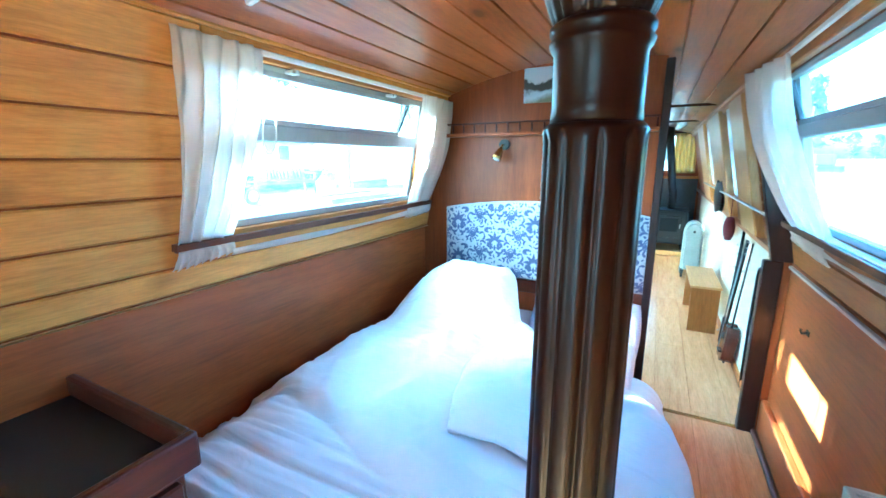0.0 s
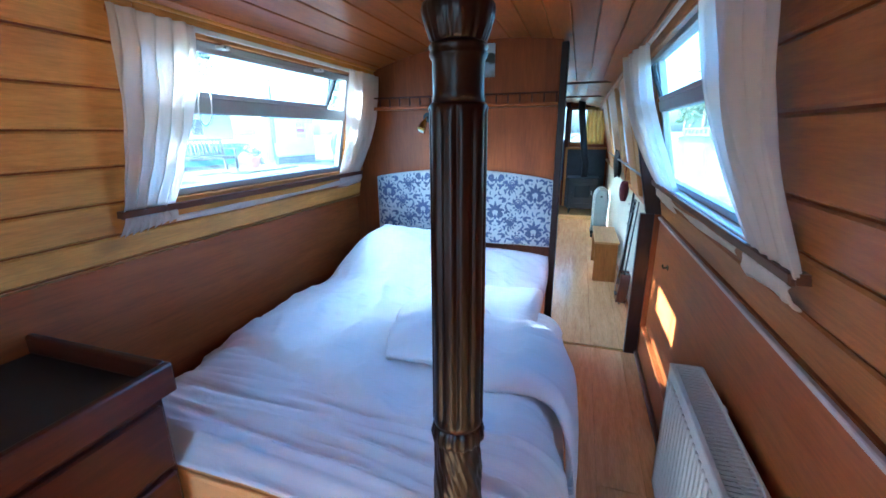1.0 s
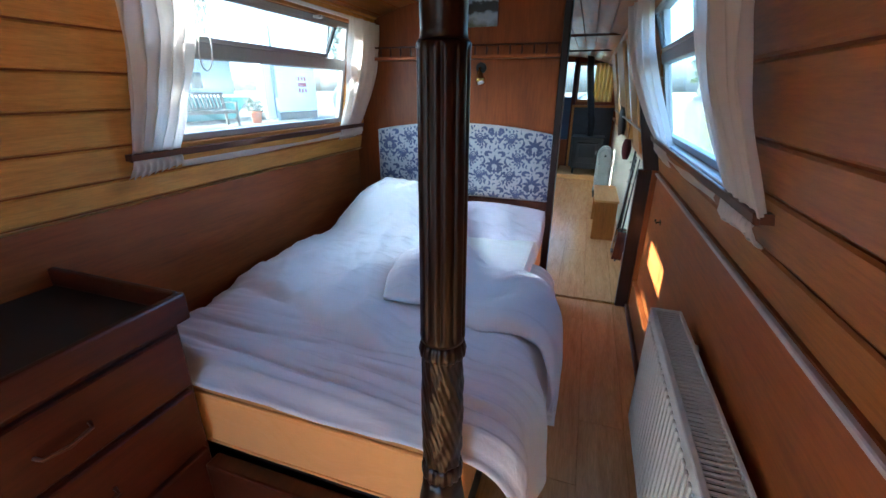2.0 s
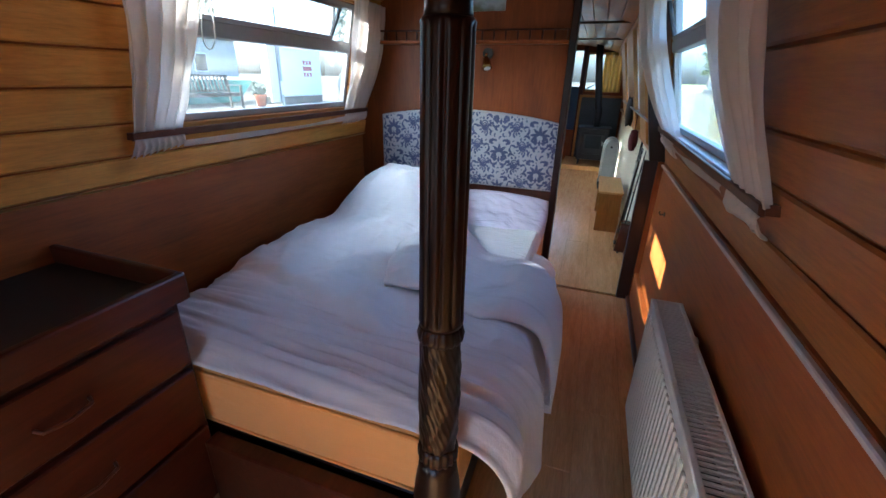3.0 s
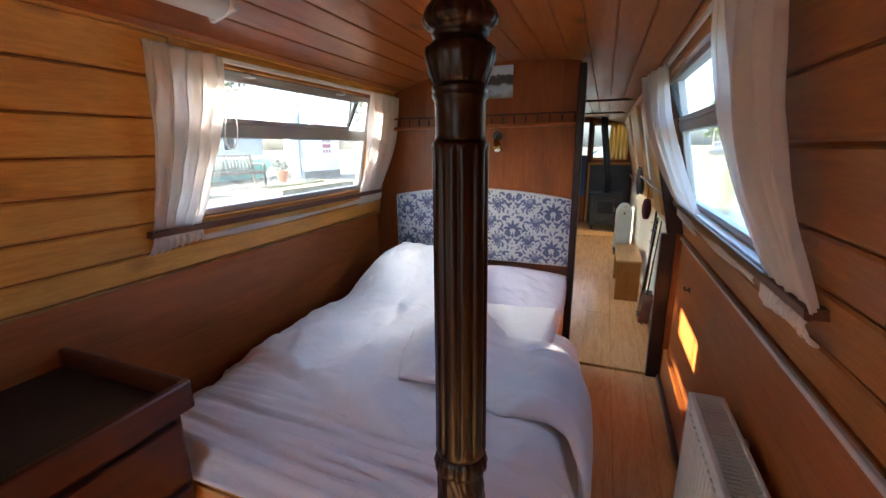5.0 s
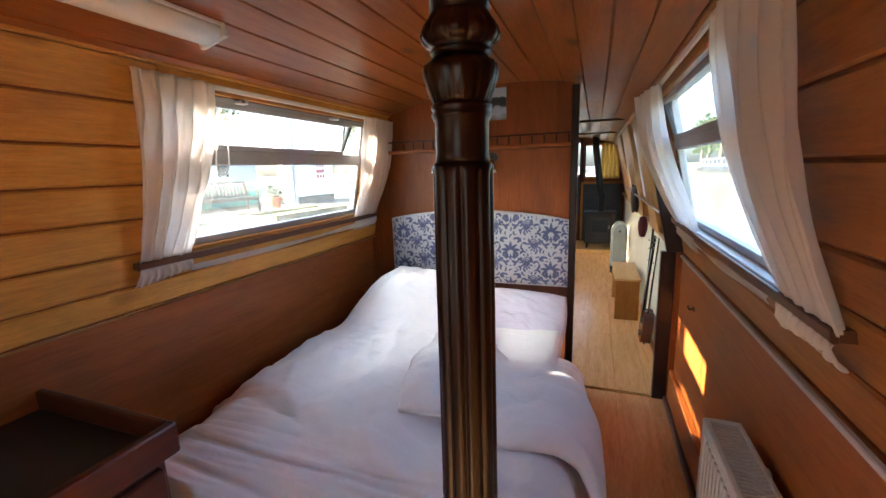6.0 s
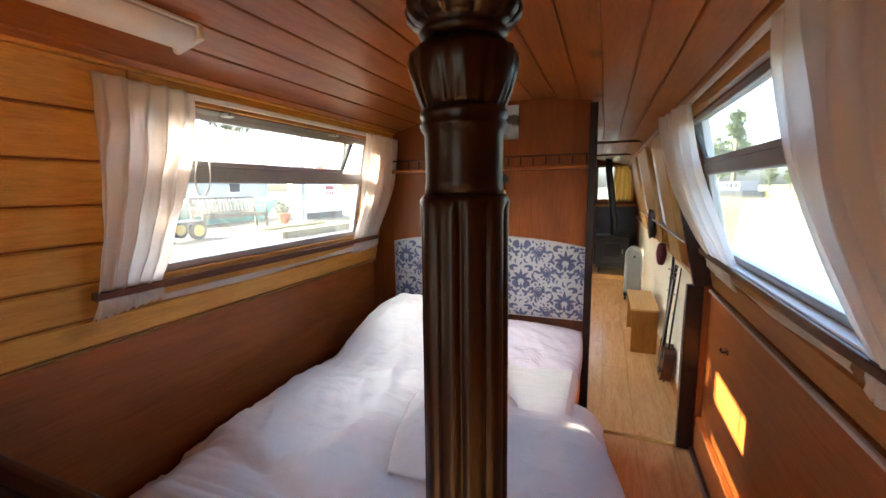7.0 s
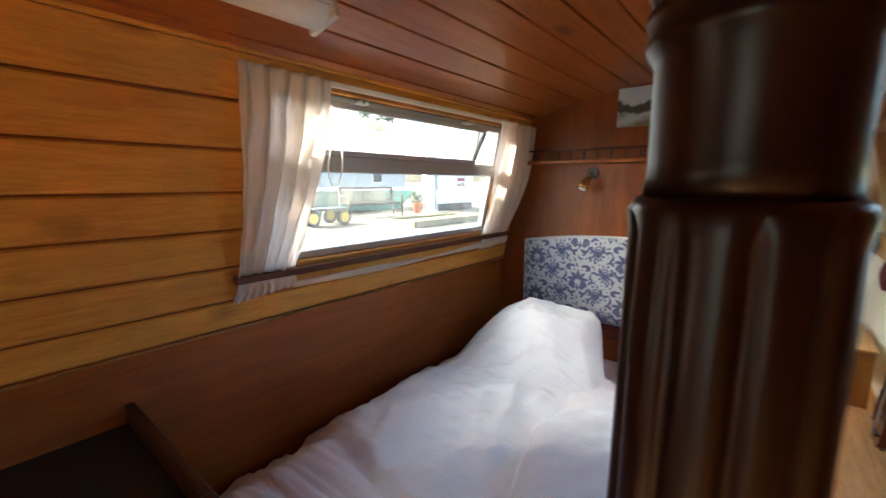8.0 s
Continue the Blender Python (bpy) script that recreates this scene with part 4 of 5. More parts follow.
tagged(part("baseboard", box(0.41, 0.44, 2.145, Y_END, 0.0, 0.05, 0.006), PINE_TRIM), "pine skirting along the saloon side", "baseboard", kind="structure")

# pine pillars between the saloon windows
for y0, y1 in ((2.70, 3.2), (3.78, 4.66), (5.2, 5.94)):
    bm = lining("right", -0.013, 0.05, y0, y1, 0.97, 1.83, 0.008)
    tagged(part("pillar", bm, PILLAR), "honey-coloured pine board between saloon windows", "pillar", "saloon pillars", kind="structure")
rail = thing("grab_rail", (0, 0, 0), "thin metal rail along the saloon windows", "rail")
part("bar", tube([(hull_right(1.17) - 0.07, 2.2, 1.165), (hull_right(1.17) - 0.07, 5.6, 1.165)], 0.008), ALU, rail)
for y in (2.3, 3.4, 4.5, 5.5):
    part("bracket", tube([(hull_right(1.17) + 0.01, y, 1.165), (hull_right(1.17) - 0.07, y, 1.165)], 0.006), ALU, rail)


def saloon_curtain(y0, y1, seed):
    def place(u, v):
        z = 1.80 - 0.62 * v
        w = 0.012 * math.sin(u * 25 + seed + v)
        return (hull_right(z) - 0.03 - w, y0 + (y1 - y0) * u, z)
    tagged(part("curtain", sheet(40, 12, place, thick=0.0015), NET), "white voile curtain at a saloon window", "curtain", "saloon curtains")


saloon_curtain(3.24, 3.42, 1)
saloon_curtain(4.70, 4.9, 2)


def box_stool():
    st = thing("box_stool", (0.262, 3.5, 0), "pale plywood step stool standing on the laminate floor", "stool")
    part("top", box(-0.115, 0.115, 0.0, 0.75, 0.385, 0.405, 0.004), BIRCH, st)
    part("end_panel", box(-0.105, 0.105, 0.01, 0.028, 0.0, 0.385, 0.003), ORANGE_PLY, st, "honey-stained plywood end")
    part("end_panel", box(-0.105, 0.105, 0.722, 0.74, 0.0, 0.385, 0.003), ORANGE_PLY, st)
    part("stretcher", box(-0.009, 0.009, 0.028, 0.722, 0.2, 0.34, 0.003), BIRCH, st)


def portable_heater():
    h = thing("portable_heater", (0.275, 5.5, 0), "grey rounded portable heater on small wheeled feet", "heater")

    def shell(y, r):
        bm = bmesh.new()
        rim = []
        for i in range(25):
            a = math.pi * i / 24
            rim.append((0.105 * math.cos(a) * r, 0.56 + 0.14 * math.sin(a) * r))
        rim = [(0.105 * r, 0.10)] + rim + [(-0.105 * r, 0.10)]
        a = [bm.verts.new((x, y - 0.07, z)) for x, z in rim]
        b = [bm.verts.new((x, y + 0.07, z)) for x, z in rim]
        bm.faces.new(a)
        bm.faces.new(b[::-1])
        for i in range(len(a)):
            j = (i + 1) % len(a)
            bm.faces.new((a[i], b[i], b[j], a[j]))
        bmesh.ops.recalc_face_normals(bm, faces=bm.faces[:])
        bmesh.ops.bevel(bm, geom=[e for e in bm.edges if abs(e.verts[0].co.y - e.verts[1].co.y) < 1e-4], offset=0.015, segments=2, affect="EDGES", profile=0.5)
        return bm
    part("body", shell(0, 1.0), GREY, h)
    part("face_plate", shell(-0.065, 0.82), SILVER, h)
    part("dial", tube([(0, -0.13, 0.58), (0, -0.145, 0.58)], 0.014, 16), BLACK, h)
    for x in (-0.09, 0.09):
        f = part("foot", box(x - 0.02, x + 0.02, -0.14, 0.12, 0.05, 0.10, 0.008), BLACK, h)
        part("wheel", tube([(x - 0.012, -0.12, 0.028), (x + 0.012, -0.12, 0.028)], 0.028, 14), BLACK, f)
        part("wheel", tube([(x - 0.012, 0.10, 0.028), (x + 0.012, 0.10, 0.028)], 0.028, 14), BLACK, f)


def guitar():
    g = thing("guitar", (0.36, 2.95, 0.0), "dark red-brown guitar leaning on the cream panel", "guitar")

    def outline(a):
        r = 1 + 0.13 * math.cos(2 * a) - 0.10 * math.cos(4 * a) + 0.06 * math.sin(a)
        return 0.10 * r * math.cos(a), 0.16 + 0.16 * r * math.sin(a) * 0.95
    bm = bmesh.new()
    n = 40
    pts = [outline(2 * math.pi * i / n) for i in range(n)]
    a = [bm.verts.new((-0.04, y, z)) for y, z in pts]
    b = [bm.verts.new((0.035, y, z)) for y, z in pts]
    bm.faces.new(a)
    bm.faces.new(b[::-1])
    for i in range(n):
        j = (i + 1) % n
        bm.faces.new((a[i], b[i], b[j], a[j]))
    bmesh.ops.recalc_face_normals(bm, faces=bm.faces[:])
    part("body", bm, RED_WOOD, g)
    part("sound_hole", tube([(-0.041, 0, 0.21), (-0.043, 0, 0.21)], 0.028, 20), BLACK, g)
    part("bridge", box(-0.052, -0.04, -0.04, 0.04, 0.09, 0.105, 0.003), BLACK, g)
    neck = part("neck", box(-0.048, -0.034, -0.016, 0.016, 0.30, 0.80, 0.003), DARK, g)
    part("headstock", box(-0.05, -0.036, -0.024, 0.024, 0.79, 0.91, 0.003), BLACK, g)
    for i in range(3):
        for s in (-1, 1):
            part("tuning_peg", tube([(-0.043, s * 0.03, 0.82 + 0.04 * i), (-0.043, s * 0.055, 0.82 + 0.04 * i)], 0.006, 8), ALU, g)
    for i in range(6):
        y = -0.015 + 0.006 * i
        part("string", tube([(-0.054, y, 0.13), (-0.053, y, 0.80)], 0.0008, 4), ALU, g)
    g.rotation_euler = (0, radians(5), 0)


def fiddle_case_bits():
    # a bent walking stick and a bow hung on the panel
    c = thing("walking_stick", (0.395, 2.62, 0.12), "black bent-handled walking stick leaning on the panel", "stick")
    pts = [(0.02, 0, -0.12), (0.02, 0.02, 0.3), (0.025, 0.03, 0.62)] + [(0.025, 0.03 - 0.05 * (1 - math.cos(a)), 0.62 + 0.06 * math.sin(a)) for a in (0.5, 1.0, 1.6, 2.2, 2.8)]
    part("shaft", tube(pts, 0.008, 8), BLACK, c)
    b = thing("fiddle_bow", (0.41, 2.36, 0.60), "slim dark fiddle bow hung on the cream panel", "bow")
    part("stick", tube([(0, -0.06, -0.12), (0.002, 0.0, 0.06), (0, 0.05, 0.22)], 0.005, 8), BLACK, b)
    part("hair", tube([(-0.012, -0.06, -0.11), (-0.012, 0.05, 0.21)], 0.002, 5), WHITE, b)
    part("frog", box(-0.014, 0.004, -0.07, -0.05, -0.13, -0.10, 0.002), BLACK, b)
    part("nail", tube([(0.016, 0.0, 0.05), (-0.004, 0.0, 0.05)], 0.003, 6), ALU, b)
    for dy, top, lean, r in ((0.50, 0.98, 0.10, 0.007), (0.60, 1.06, 0.03, 0.009), (0.34, 0.90, -0.06, 0.006)):
        s = thing("fishing_rod", (0.395, 2.62 + dy, 0.0), "slim dark rod leaning upright on the cream panel", "rod", "leaning rods")
        part("blank", tube([(-0.03, 0, 0.0), (0.0, lean * 0.4, 0.5), (0.024, lean, top)], [r * 1.3, r, r * 0.6], 8), BLACK, s)
        part("grip", tube([(-0.029, 0.003, 0.06), (-0.018, lean * 0.2, 0.26)], r * 1.9, 10), DARK, s)
        for k in (0.45, 0.62, 0.78):
            part("line_ring", tube([(0.0, lean * k, top * k - 0.006), (-0.012, lean * k - 0.006, top * k), (0.0, lean * k, top * k + 0.006)], 0.003, 6), BLACK, s)
    # a dark cap and a red pouch hanging from the rail
    k = thing("cap", (0.335, 4.1, 1.0), "black cloth cap hanging from the rail", "cap")

    def bag(u, v):
        a = 2 * math.pi * u
        r = 0.055 + 0.05 * math.sin(math.pi * (0.15 + 0.8 * v))
        return (0.4 * r * math.cos(a), r * math.sin(a) * 1.2, 0.25 - 0.27 * v + 0.01 * math.sin(3 * a))
    part("crown", sheet(24, 12, bag, thick=0.003), BLACK, k)
    part("strap", tube([(0, 0, 0.22), (0, 0.01, 0.30), (0.0, 0, 0.165 + 0.15)], 0.004), BLACK, k)
    p = thing("pouch", (0.37, 3.6, 0.80), "small dark red cloth pouch hanging from the rail", "pouch")

    def sack(u, v):
        a = 2 * math.pi * u
        r = 0.02 + 0.045 * math.sin(math.pi * (0.1 + 0.85 * v)) ** 0.7
        return (0.6 * r * math.cos(a), r * math.sin(a), 0.18 - 0.18 * v)
    part("sack", sheet(20, 10, sack, thick=0.003), RED_CLOTH, p)
    part("string", tube([(0, 0, 0.17), (0.0, 0, 0.37)], 0.003, 6), RED_CLOTH, p)
    w = thing("cable", (0.41, 3.3, 0), "thin grey flex trailing down the panel", "cable")
    part("flex", tube([(0.012, -0.02, 0.85), (0.01, 0.0, 0.6), (0.01, 0.06, 0.35), (0.0, 0.1, 0.12), (-0.02, 0.3, 0.01)], 0.004, 6), GREY, w)


def wood_stove():
    s = thing("wood_stove", (0.03, 6.95, 0), "black cast-iron stove with a flue on a raised hearth", "stove")
    part("firebox", box(-0.24, 0.24, -0.2, 0.2, 0.16, 0.66, 0.015, 2), BLACK, s)
    part("top_plate", box(-0.26, 0.26, -0.23, 0.22, 0.66, 0.69, 0.006), BLACK, s)
    d = part("door", box(-0.17, 0.17, -0.225, -0.2, 0.26, 0.60, 0.01, 2), BLACK, s)
    part("window", box(-0.12, 0.12, -0.229, -0.224, 0.36, 0.56, 0.003), SOOT, d, "sooted stove glass")
    part("handle", tube([(0.15, -0.225, 0.42), (0.15, -0.26, 0.42), (0.15, -0.26, 0.48)], 0.008), ALU, d)
    for x in (-0.2, 0.2):
        for y in (-0.16, 0.16):
            part("leg", tube([(x, y, 0.07), (x * 0.95, y, 0.165)], [0.014, 0.022], 10), BLACK, s)
    part("flue", tube([(0.02, 0.02, 0.68), (0.02, 0.02, 0.95), (0.0, 0.02, 1.02), (-0.10, 0.02, 1.75), (-0.11, 0.02, 1.96)], 0.055, 18), BLACK, s)
    h = thing("hearth", (0.0, 6.95, 0), "low wooden hearth plinth under the stove", "hearth")
    part("plinth", box(-0.42, 0.42, -0.32, 0.6, 0.0, 0.07, 0.006), BIRCH, h)
    f = thing("fire_surround", (0.0, 7.52, 0.0), "dark tiled panel in a pine frame behind the stove", "fire surround")
    part("panel", box(-0.27, 0.40, 0.0, 0.03, 0.07, 1.13), TILE, f)
    part("frame", box(-0.31, -0.27, -0.02, 0.04, 0.07, 1.17, 0.004), PINE_TRIM, f)
    part("frame", box(-0.27, 0.41, -0.02, 0.04, 1.13, 1.17, 0.004), PINE_TRIM, f)


box_stool()
portable_heater()
guitar()
fiddle_case_bits()
wood_stove()


# the far end: a wall with a glazed door and a window
def far_end():
    bm = bmesh.new()
    y0, y1 = Y_END, Y_END + 0.05
    for x0, x1, z0, z1 in ((-1.66, -0.80, 0, 2.0), (-0.80, -0.34, 0, 0.55), (-0.34, -0.24, 0, 2.0), (-0.24, 0.32, 0, 1.22), (0.32, 0.5, 0, 2.0), (-0.24, 0.32, 1.86, 2.0), (-0.80, -0.34, 1.88, 2.0)):
        box(x0, x1, y0, y1, z0, z1, bm=bm)
    tagged(part("wall_end", bm, PLY_UP), "stained plywood end wall with a window and a doorway", "wall", kind="structure")
    d = thing("door_1", (0, 0, 0), "blue-painted half door under a glazed panel", "door", kind="structure")
    part("panel", box(-0.80, -0.34, Y_END + 0.01, Y_END + 0.04, 0.55, 1.30, 0.004), BLUE, d)
    g = part("pane", box(-0.80, -0.34, Y_END + 0.02, Y_END + 0.026, 1.30, 1.88), GLASS, d)
    g.visible_shadow = False
    w = thing("window_9", (0, 0, 0), "end window with a wooden frame", "window", kind="structure")
    part("window_frame", box(-0.24, 0.32, Y_END - 0.01, Y_END + 0.03, 1.22, 1.26, 0.004), PINE_TRIM, w)
    part("window_frame", box(-0.24, 0.32, Y_END - 0.01, Y_END + 0.03, 1.82, 1.86, 0.004), PINE_TRIM, w)
    g = part("pane", box(-0.24, 0.32, Y_END + 0.012, Y_END + 0.018, 1.26, 1.82), GLASS, w)
    g.visible_shadow = False

    def place(u, v):
        return (0.02 + 0.32 * u, Y_END - 0.04 + 0.015 * math.sin(u * 30), 1.86 - 0.64 * v)
    tagged(part("curtain", sheet(40, 10, place, thick=0.002), YELLOW_NET), "yellow cotton curtain at the end window", "curtain")
    tagged(part("curtain_rod", tube([(-0.30, Y_END - 0.04, 1.87), (0.40, Y_END - 0.04, 1.87)], 0.008), BLACK), "black iron curtain rod", "curtain rod")
    tagged(part("trim", box(-0.34, -0.27, Y_END - 0.06, Y_END, 0.0, 1.95, 0.005), CHEST), "stained door post at the cabin end", "trim", kind="structure")


far_end()
for y in (3.6, 5.2):
    bm = box(-0.6, 0.24, y, y + 0.03, 1.86, 1.88, 0.003)
    tagged(part("ceiling_batten", bm, BROWN), "dark slim batten across the saloon ceiling", "batten", "ceiling battens", kind="structure")


# ---- outside ----
G0 = 0.42
tagged(part("ground", box(-600, -2.0, -600, 600, -1.0, G0), GRAVEL), "dark tan gravel yard and towpath beside the boat", "ground", kind="structure")
bm = box(0.56, 16, -600, 600, -1.0, 0.2)
box(-2.0, -1.74, -600, 600, -1.0, 0.2, bm=bm)
box(-1.74, 0.56, -600, Y_BACK - 0.1, -1.0, 0.2, bm=bm)
box(-1.74, 0.56, Y_END + 0.1, 600, -1.0, 0.2, bm=bm)
tagged(part("water", bm, WATER), "sunlit canal water with small ripples", "water", kind="structure")
tagged(part("far_bank", box(16, 600, -600, 600, -1.0, 0.75), GRASS), "rough grass bank across the canal", "bank", kind="structure")
bm = bmesh.new()
box(-1.76, -1.70, FILL_HATCH[1], SALOON_L[0][0], -1.0, 0.93, bm=bm)
box(-1.76, -1.70, *SALOON_L[0], -1.0, 0.48, bm=bm)
box(-1.76, -1.70, SALOON_L[0][1], Y_END + 0.1, -1.0, 0.93, bm=bm)
box(-1.76, -1.70, Y_BACK - 0.1, FILL_HATCH[1], -1.0, 0.43, bm=bm)
box(0.52, 0.58, Y_BACK - 0.1, Y_END + 0.1, -1.0, 0.87, bm=bm)
tagged(part("hull", bm, BLUE), "dark blue painted steel hull sides", "hull", kind="structure")
bm = bmesh.new()
for (a, b) in zip([CEIL_MID - 0.93 + 0.155 * i for i in range(12)], [CEIL_MID - 0.93 + 0.155 * (i + 1) for i in range(12)]):
    hexa(bm, [(x, y, ceiling_z(x) + dz) for dz in (0.055, 0.07) for (x, y) in ((a, Y_BACK - 0.1), (b, Y_BACK - 0.1), (b, Y_END + 0.1), (a, Y_END + 0.1))])
tagged(part("roof", bm, BLUE), "dark blue cambered steel cabin roof", "roof", kind="structure")


def bench(x, y, turn):
    b = thing("garden_bench", (x, y, G0), "weathered grey slatted garden bench on the gravel", "bench")
    w = 0.95
    for i in range(4):
        part("seat_slat", box(-0.28 + 0.12 * i, -0.18 + 0.12 * i, -w, w, 0.42, 0.445, 0.004), OLD_WOOD, b)
    for i in range(17):
        yy = -w + 0.06 + i * (2 * w - 0.12) / 16
        own = bmesh.new()
        hexa(own, [(-0.31, yy - 0.025, 0.5), (-0.29, yy - 0.025, 0.5), (-0.29, yy + 0.025, 0.5), (-0.31, yy + 0.025, 0.5),
                   (-0.39, yy - 0.025, 0.86), (-0.37, yy - 0.025, 0.86), (-0.37, yy + 0.025, 0.86), (-0.39, yy + 0.025, 0.86)])
        part("back_slat", finish(own, 0, 1, None), OLD_WOOD, b)
    part("top_rail", box(-0.40, -0.36, -w, w, 0.85, 0.91, 0.008), OLD_WOOD, b)
    part("lower_rail", box(-0.33, -0.28, -w, w, 0.46, 0.51, 0.006), OLD_WOOD, b)
    part("front_rail", box(0.20, 0.24, -w, w, 0.35, 0.42, 0.006), OLD_WOOD, b)
    for s in (-1, 1):
        part("leg", box(0.19, 0.25, s * w - 0.03, s * w + 0.03, 0, 0.64, 0.006), OLD_WOOD, b)
        own = bmesh.new()
        hexa(own, [(-0.32, s * w - 0.03, 0), (-0.26, s * w - 0.03, 0), (-0.26, s * w + 0.03, 0), (-0.32, s * w + 0.03, 0),
                   (-0.42, s * w - 0.03, 0.9), (-0.36, s * w - 0.03, 0.9), (-0.36, s * w + 0.03, 0.9), (-0.42, s * w + 0.03, 0.9)])
        part("leg", finish(own, 0.005, 1, None), OLD_WOOD, b)
        part("arm", box(-0.36, 0.28, s * w - 0.035, s * w + 0.035, 0.63, 0.66, 0.008), OLD_WOOD, b)
    b.rotation_euler = (0, 0, turn)


bench(-10.1, 8.4, radians(-10))

pot = thing("plant_pot", (-10.0, 10.35, G0), "terracotta pot of green plants on the gravel", "plant pot")
part("pot", lathe([(0.12, 0), (0.17, 0.30), (0.19, 0.31), (0.19, 0.36), (0.16, 0.36), (0.14, 0.30)], 24), TERRACOTTA, pot)


def leaves_clump(rnd, n, rx, rz, z0, size):
    bm = bmesh.new()
    for _ in range(n):
        a = rnd.uniform(0, 6.28)
        h = rnd.random()
        r = rx * math.sqrt(rnd.random()) * (1 - 0.5 * abs(h - 0.4))
        p = Vector((r * math.cos(a), r * math.sin(a), z0 + rz * h))
        d = Vector((rnd.gauss(0, 1), rnd.gauss(0, 1), rnd.gauss(0, 0.7))).normalized()
        e = d.cross(Vector((rnd.gauss(0, 1), rnd.gauss(0, 1), rnd.gauss(0, 1)))).normalized()
        s = size * rnd.uniform(0.6, 1.3)
        v = [bm.verts.new(p + q) for q in (-d * s, e * s * 0.45, d * s, -e * s * 0.45)]
        bm.faces.new(v)
    return bm


part("foliage", leaves_clump(random.Random(3), 140, 0.28, 0.4, 0.34, 0.07), LEAF, pot)


def cabinet():
    c = thing("white_cabinet", (-10.6, 13.0, G0), "white fuel cabinet with a small red and dark mark", "cabinet")
    part("body", box(-0.4, 0.4, -1.35, 0.95, 0.25, 1.75, 0.02), WHITE, c)
    part("plinth", box(-0.38, 0.38, -1.33, 0.93, 0.0, 0.25), OLD_WOOD, c)
    part("lid", box(-0.43, 0.43, -1.38, 0.98, 1.75, 1.80, 0.01), WHITE, c)
    for z in (0.90, 1.30):
        for y in (-0.12, 0.06, 0.24):
            part("printed_mark", box(0.40, 0.404, y, y + 0.12, z, z + 0.14), RED_PRINT, c)
    part("printed_bar", box(0.40, 0.404, -0.14, 0.38, 1.10, 1.24), RED_PRINT, c)


cabinet()
pump = thing("fuel_pump_post", (-9.9, 11.25, G0), "slim grey service post with a pale plate", "post")
part("post", box(-0.05, 0.05, -0.05, 0.05, 0, 2.9, 0.01), GREY, pump)
part("plate", box(0.05, 0.065, -0.08, 0.08, 0.35, 0.75, 0.004), WHITE, pump)
part("side_panel", box(-0.10, -0.05, -0.45, 0.03, 0.1, 2.3, 0.01), WHITE, pump)

reel = thing("hose_reel", (-9.6, 14.7, G0), "pale round hose reel on a stand", "hose reel")
part("drum", tube([(0.0, 0, 0.62), (0.22, 0, 0.62)], 0.55, 28), SILVER, reel)
part("hub", tube([(0.22, 0, 0.62), (0.30, 0, 0.62)], 0.14, 18), GREY, reel)
for s in (-0.35, 0.35):
    part("leg", box(-0.05, 0.27, s - 0.03, s + 0.03, 0, 0.62, 0.004), GREY, reel)

for y, z in ((13.9, 1.7),):
    ring = thing("lifebuoy", (-11.5 if y < 12 else -11.2, y, G0), "orange lifebuoy on a white stand", "lifebuoy", "lifebuoys")
    part("stand", box(-0.10, -0.05, -0.32, 0.32, 0, z + 0.55, 0.006), WHITE, ring)
    pts = [(0, 0.30 * math.cos(a), z + 0.30 * math.sin(a)) for a in [2 * math.pi * i / 20 for i in range(21)]]
    part("ring", tube(pts, 0.07, 10), ORANGE, ring)

raft = thing("low_planter", (-7.3, 8.2, G0), "low weathered timber planter edge on the gravel", "planter")
for s in (-0.5, 0.5):
    part("side_board", box(s - 0.03, s + 0.03, -1.4, 1.4, 0, 0.16, 0.006), PLANK, raft)
for s in (-1.4, 1.4):
    part("end_board", box(-0.5, 0.5, s - 0.03, s + 0.03, 0, 0.16, 0.006), PLANK, raft)
part("soil", box(-0.47, 0.47, -1.37, 1.37, 0, 0.10), GRASS, raft)

cart = thing("hand_cart", (-9.0, 5.75, G0), "low hand cart with yellow-hubbed wheels", "cart")
part("deck", box(-0.3, 0.3, -0.7, 0.7, 0.36, 0.42, 0.01), BLACK, cart)
for y in (-0.45, 0.45):
    for x in (-0.3, 0.3):
        wh = part("wheel", tube([(x - 0.05, y, 0.2), (x + 0.05, y, 0.2)], 0.2, 20), BLACK, cart)
        part("hub", tube([(x - 0.055, y, 0.2), (x + 0.055, y, 0.2)], 0.13, 16), YELLOW, wh)
part("handle", tube([(0, -0.7, 0.4), (0, -1.1, 0.9)], 0.02), BLACK, cart)

moored = thing("storage_tank", (-13.0, 8.5, G0), "dark teal covered boat laid up behind the bench", "boat")
bm = bmesh.new()
for (x0, x1, z0, z1, i0, i1) in ((-1.0, 1.0, 0.0, 0.75, 0.0, 0.12),):
    hexa(bm, [(x0 + 0.2, -5.5, z0), (x1 - 0.2, -5.5, z0), (x1 - 0.2, 3.2, z0), (x0 + 0.2, 3.2, z0),
              (x0, -5.9, z1), (x1, -5.9, z1), (x1, 3.8, z1), (x0, 3.8, z1)])
part("hull", finish(bm, 0.03, 2, None), TEAL, moored)
part("gunwale", box(-1.04, 1.04, -5.95, 3.85, 0.75, 0.82, 0.01), WHITE, moored)


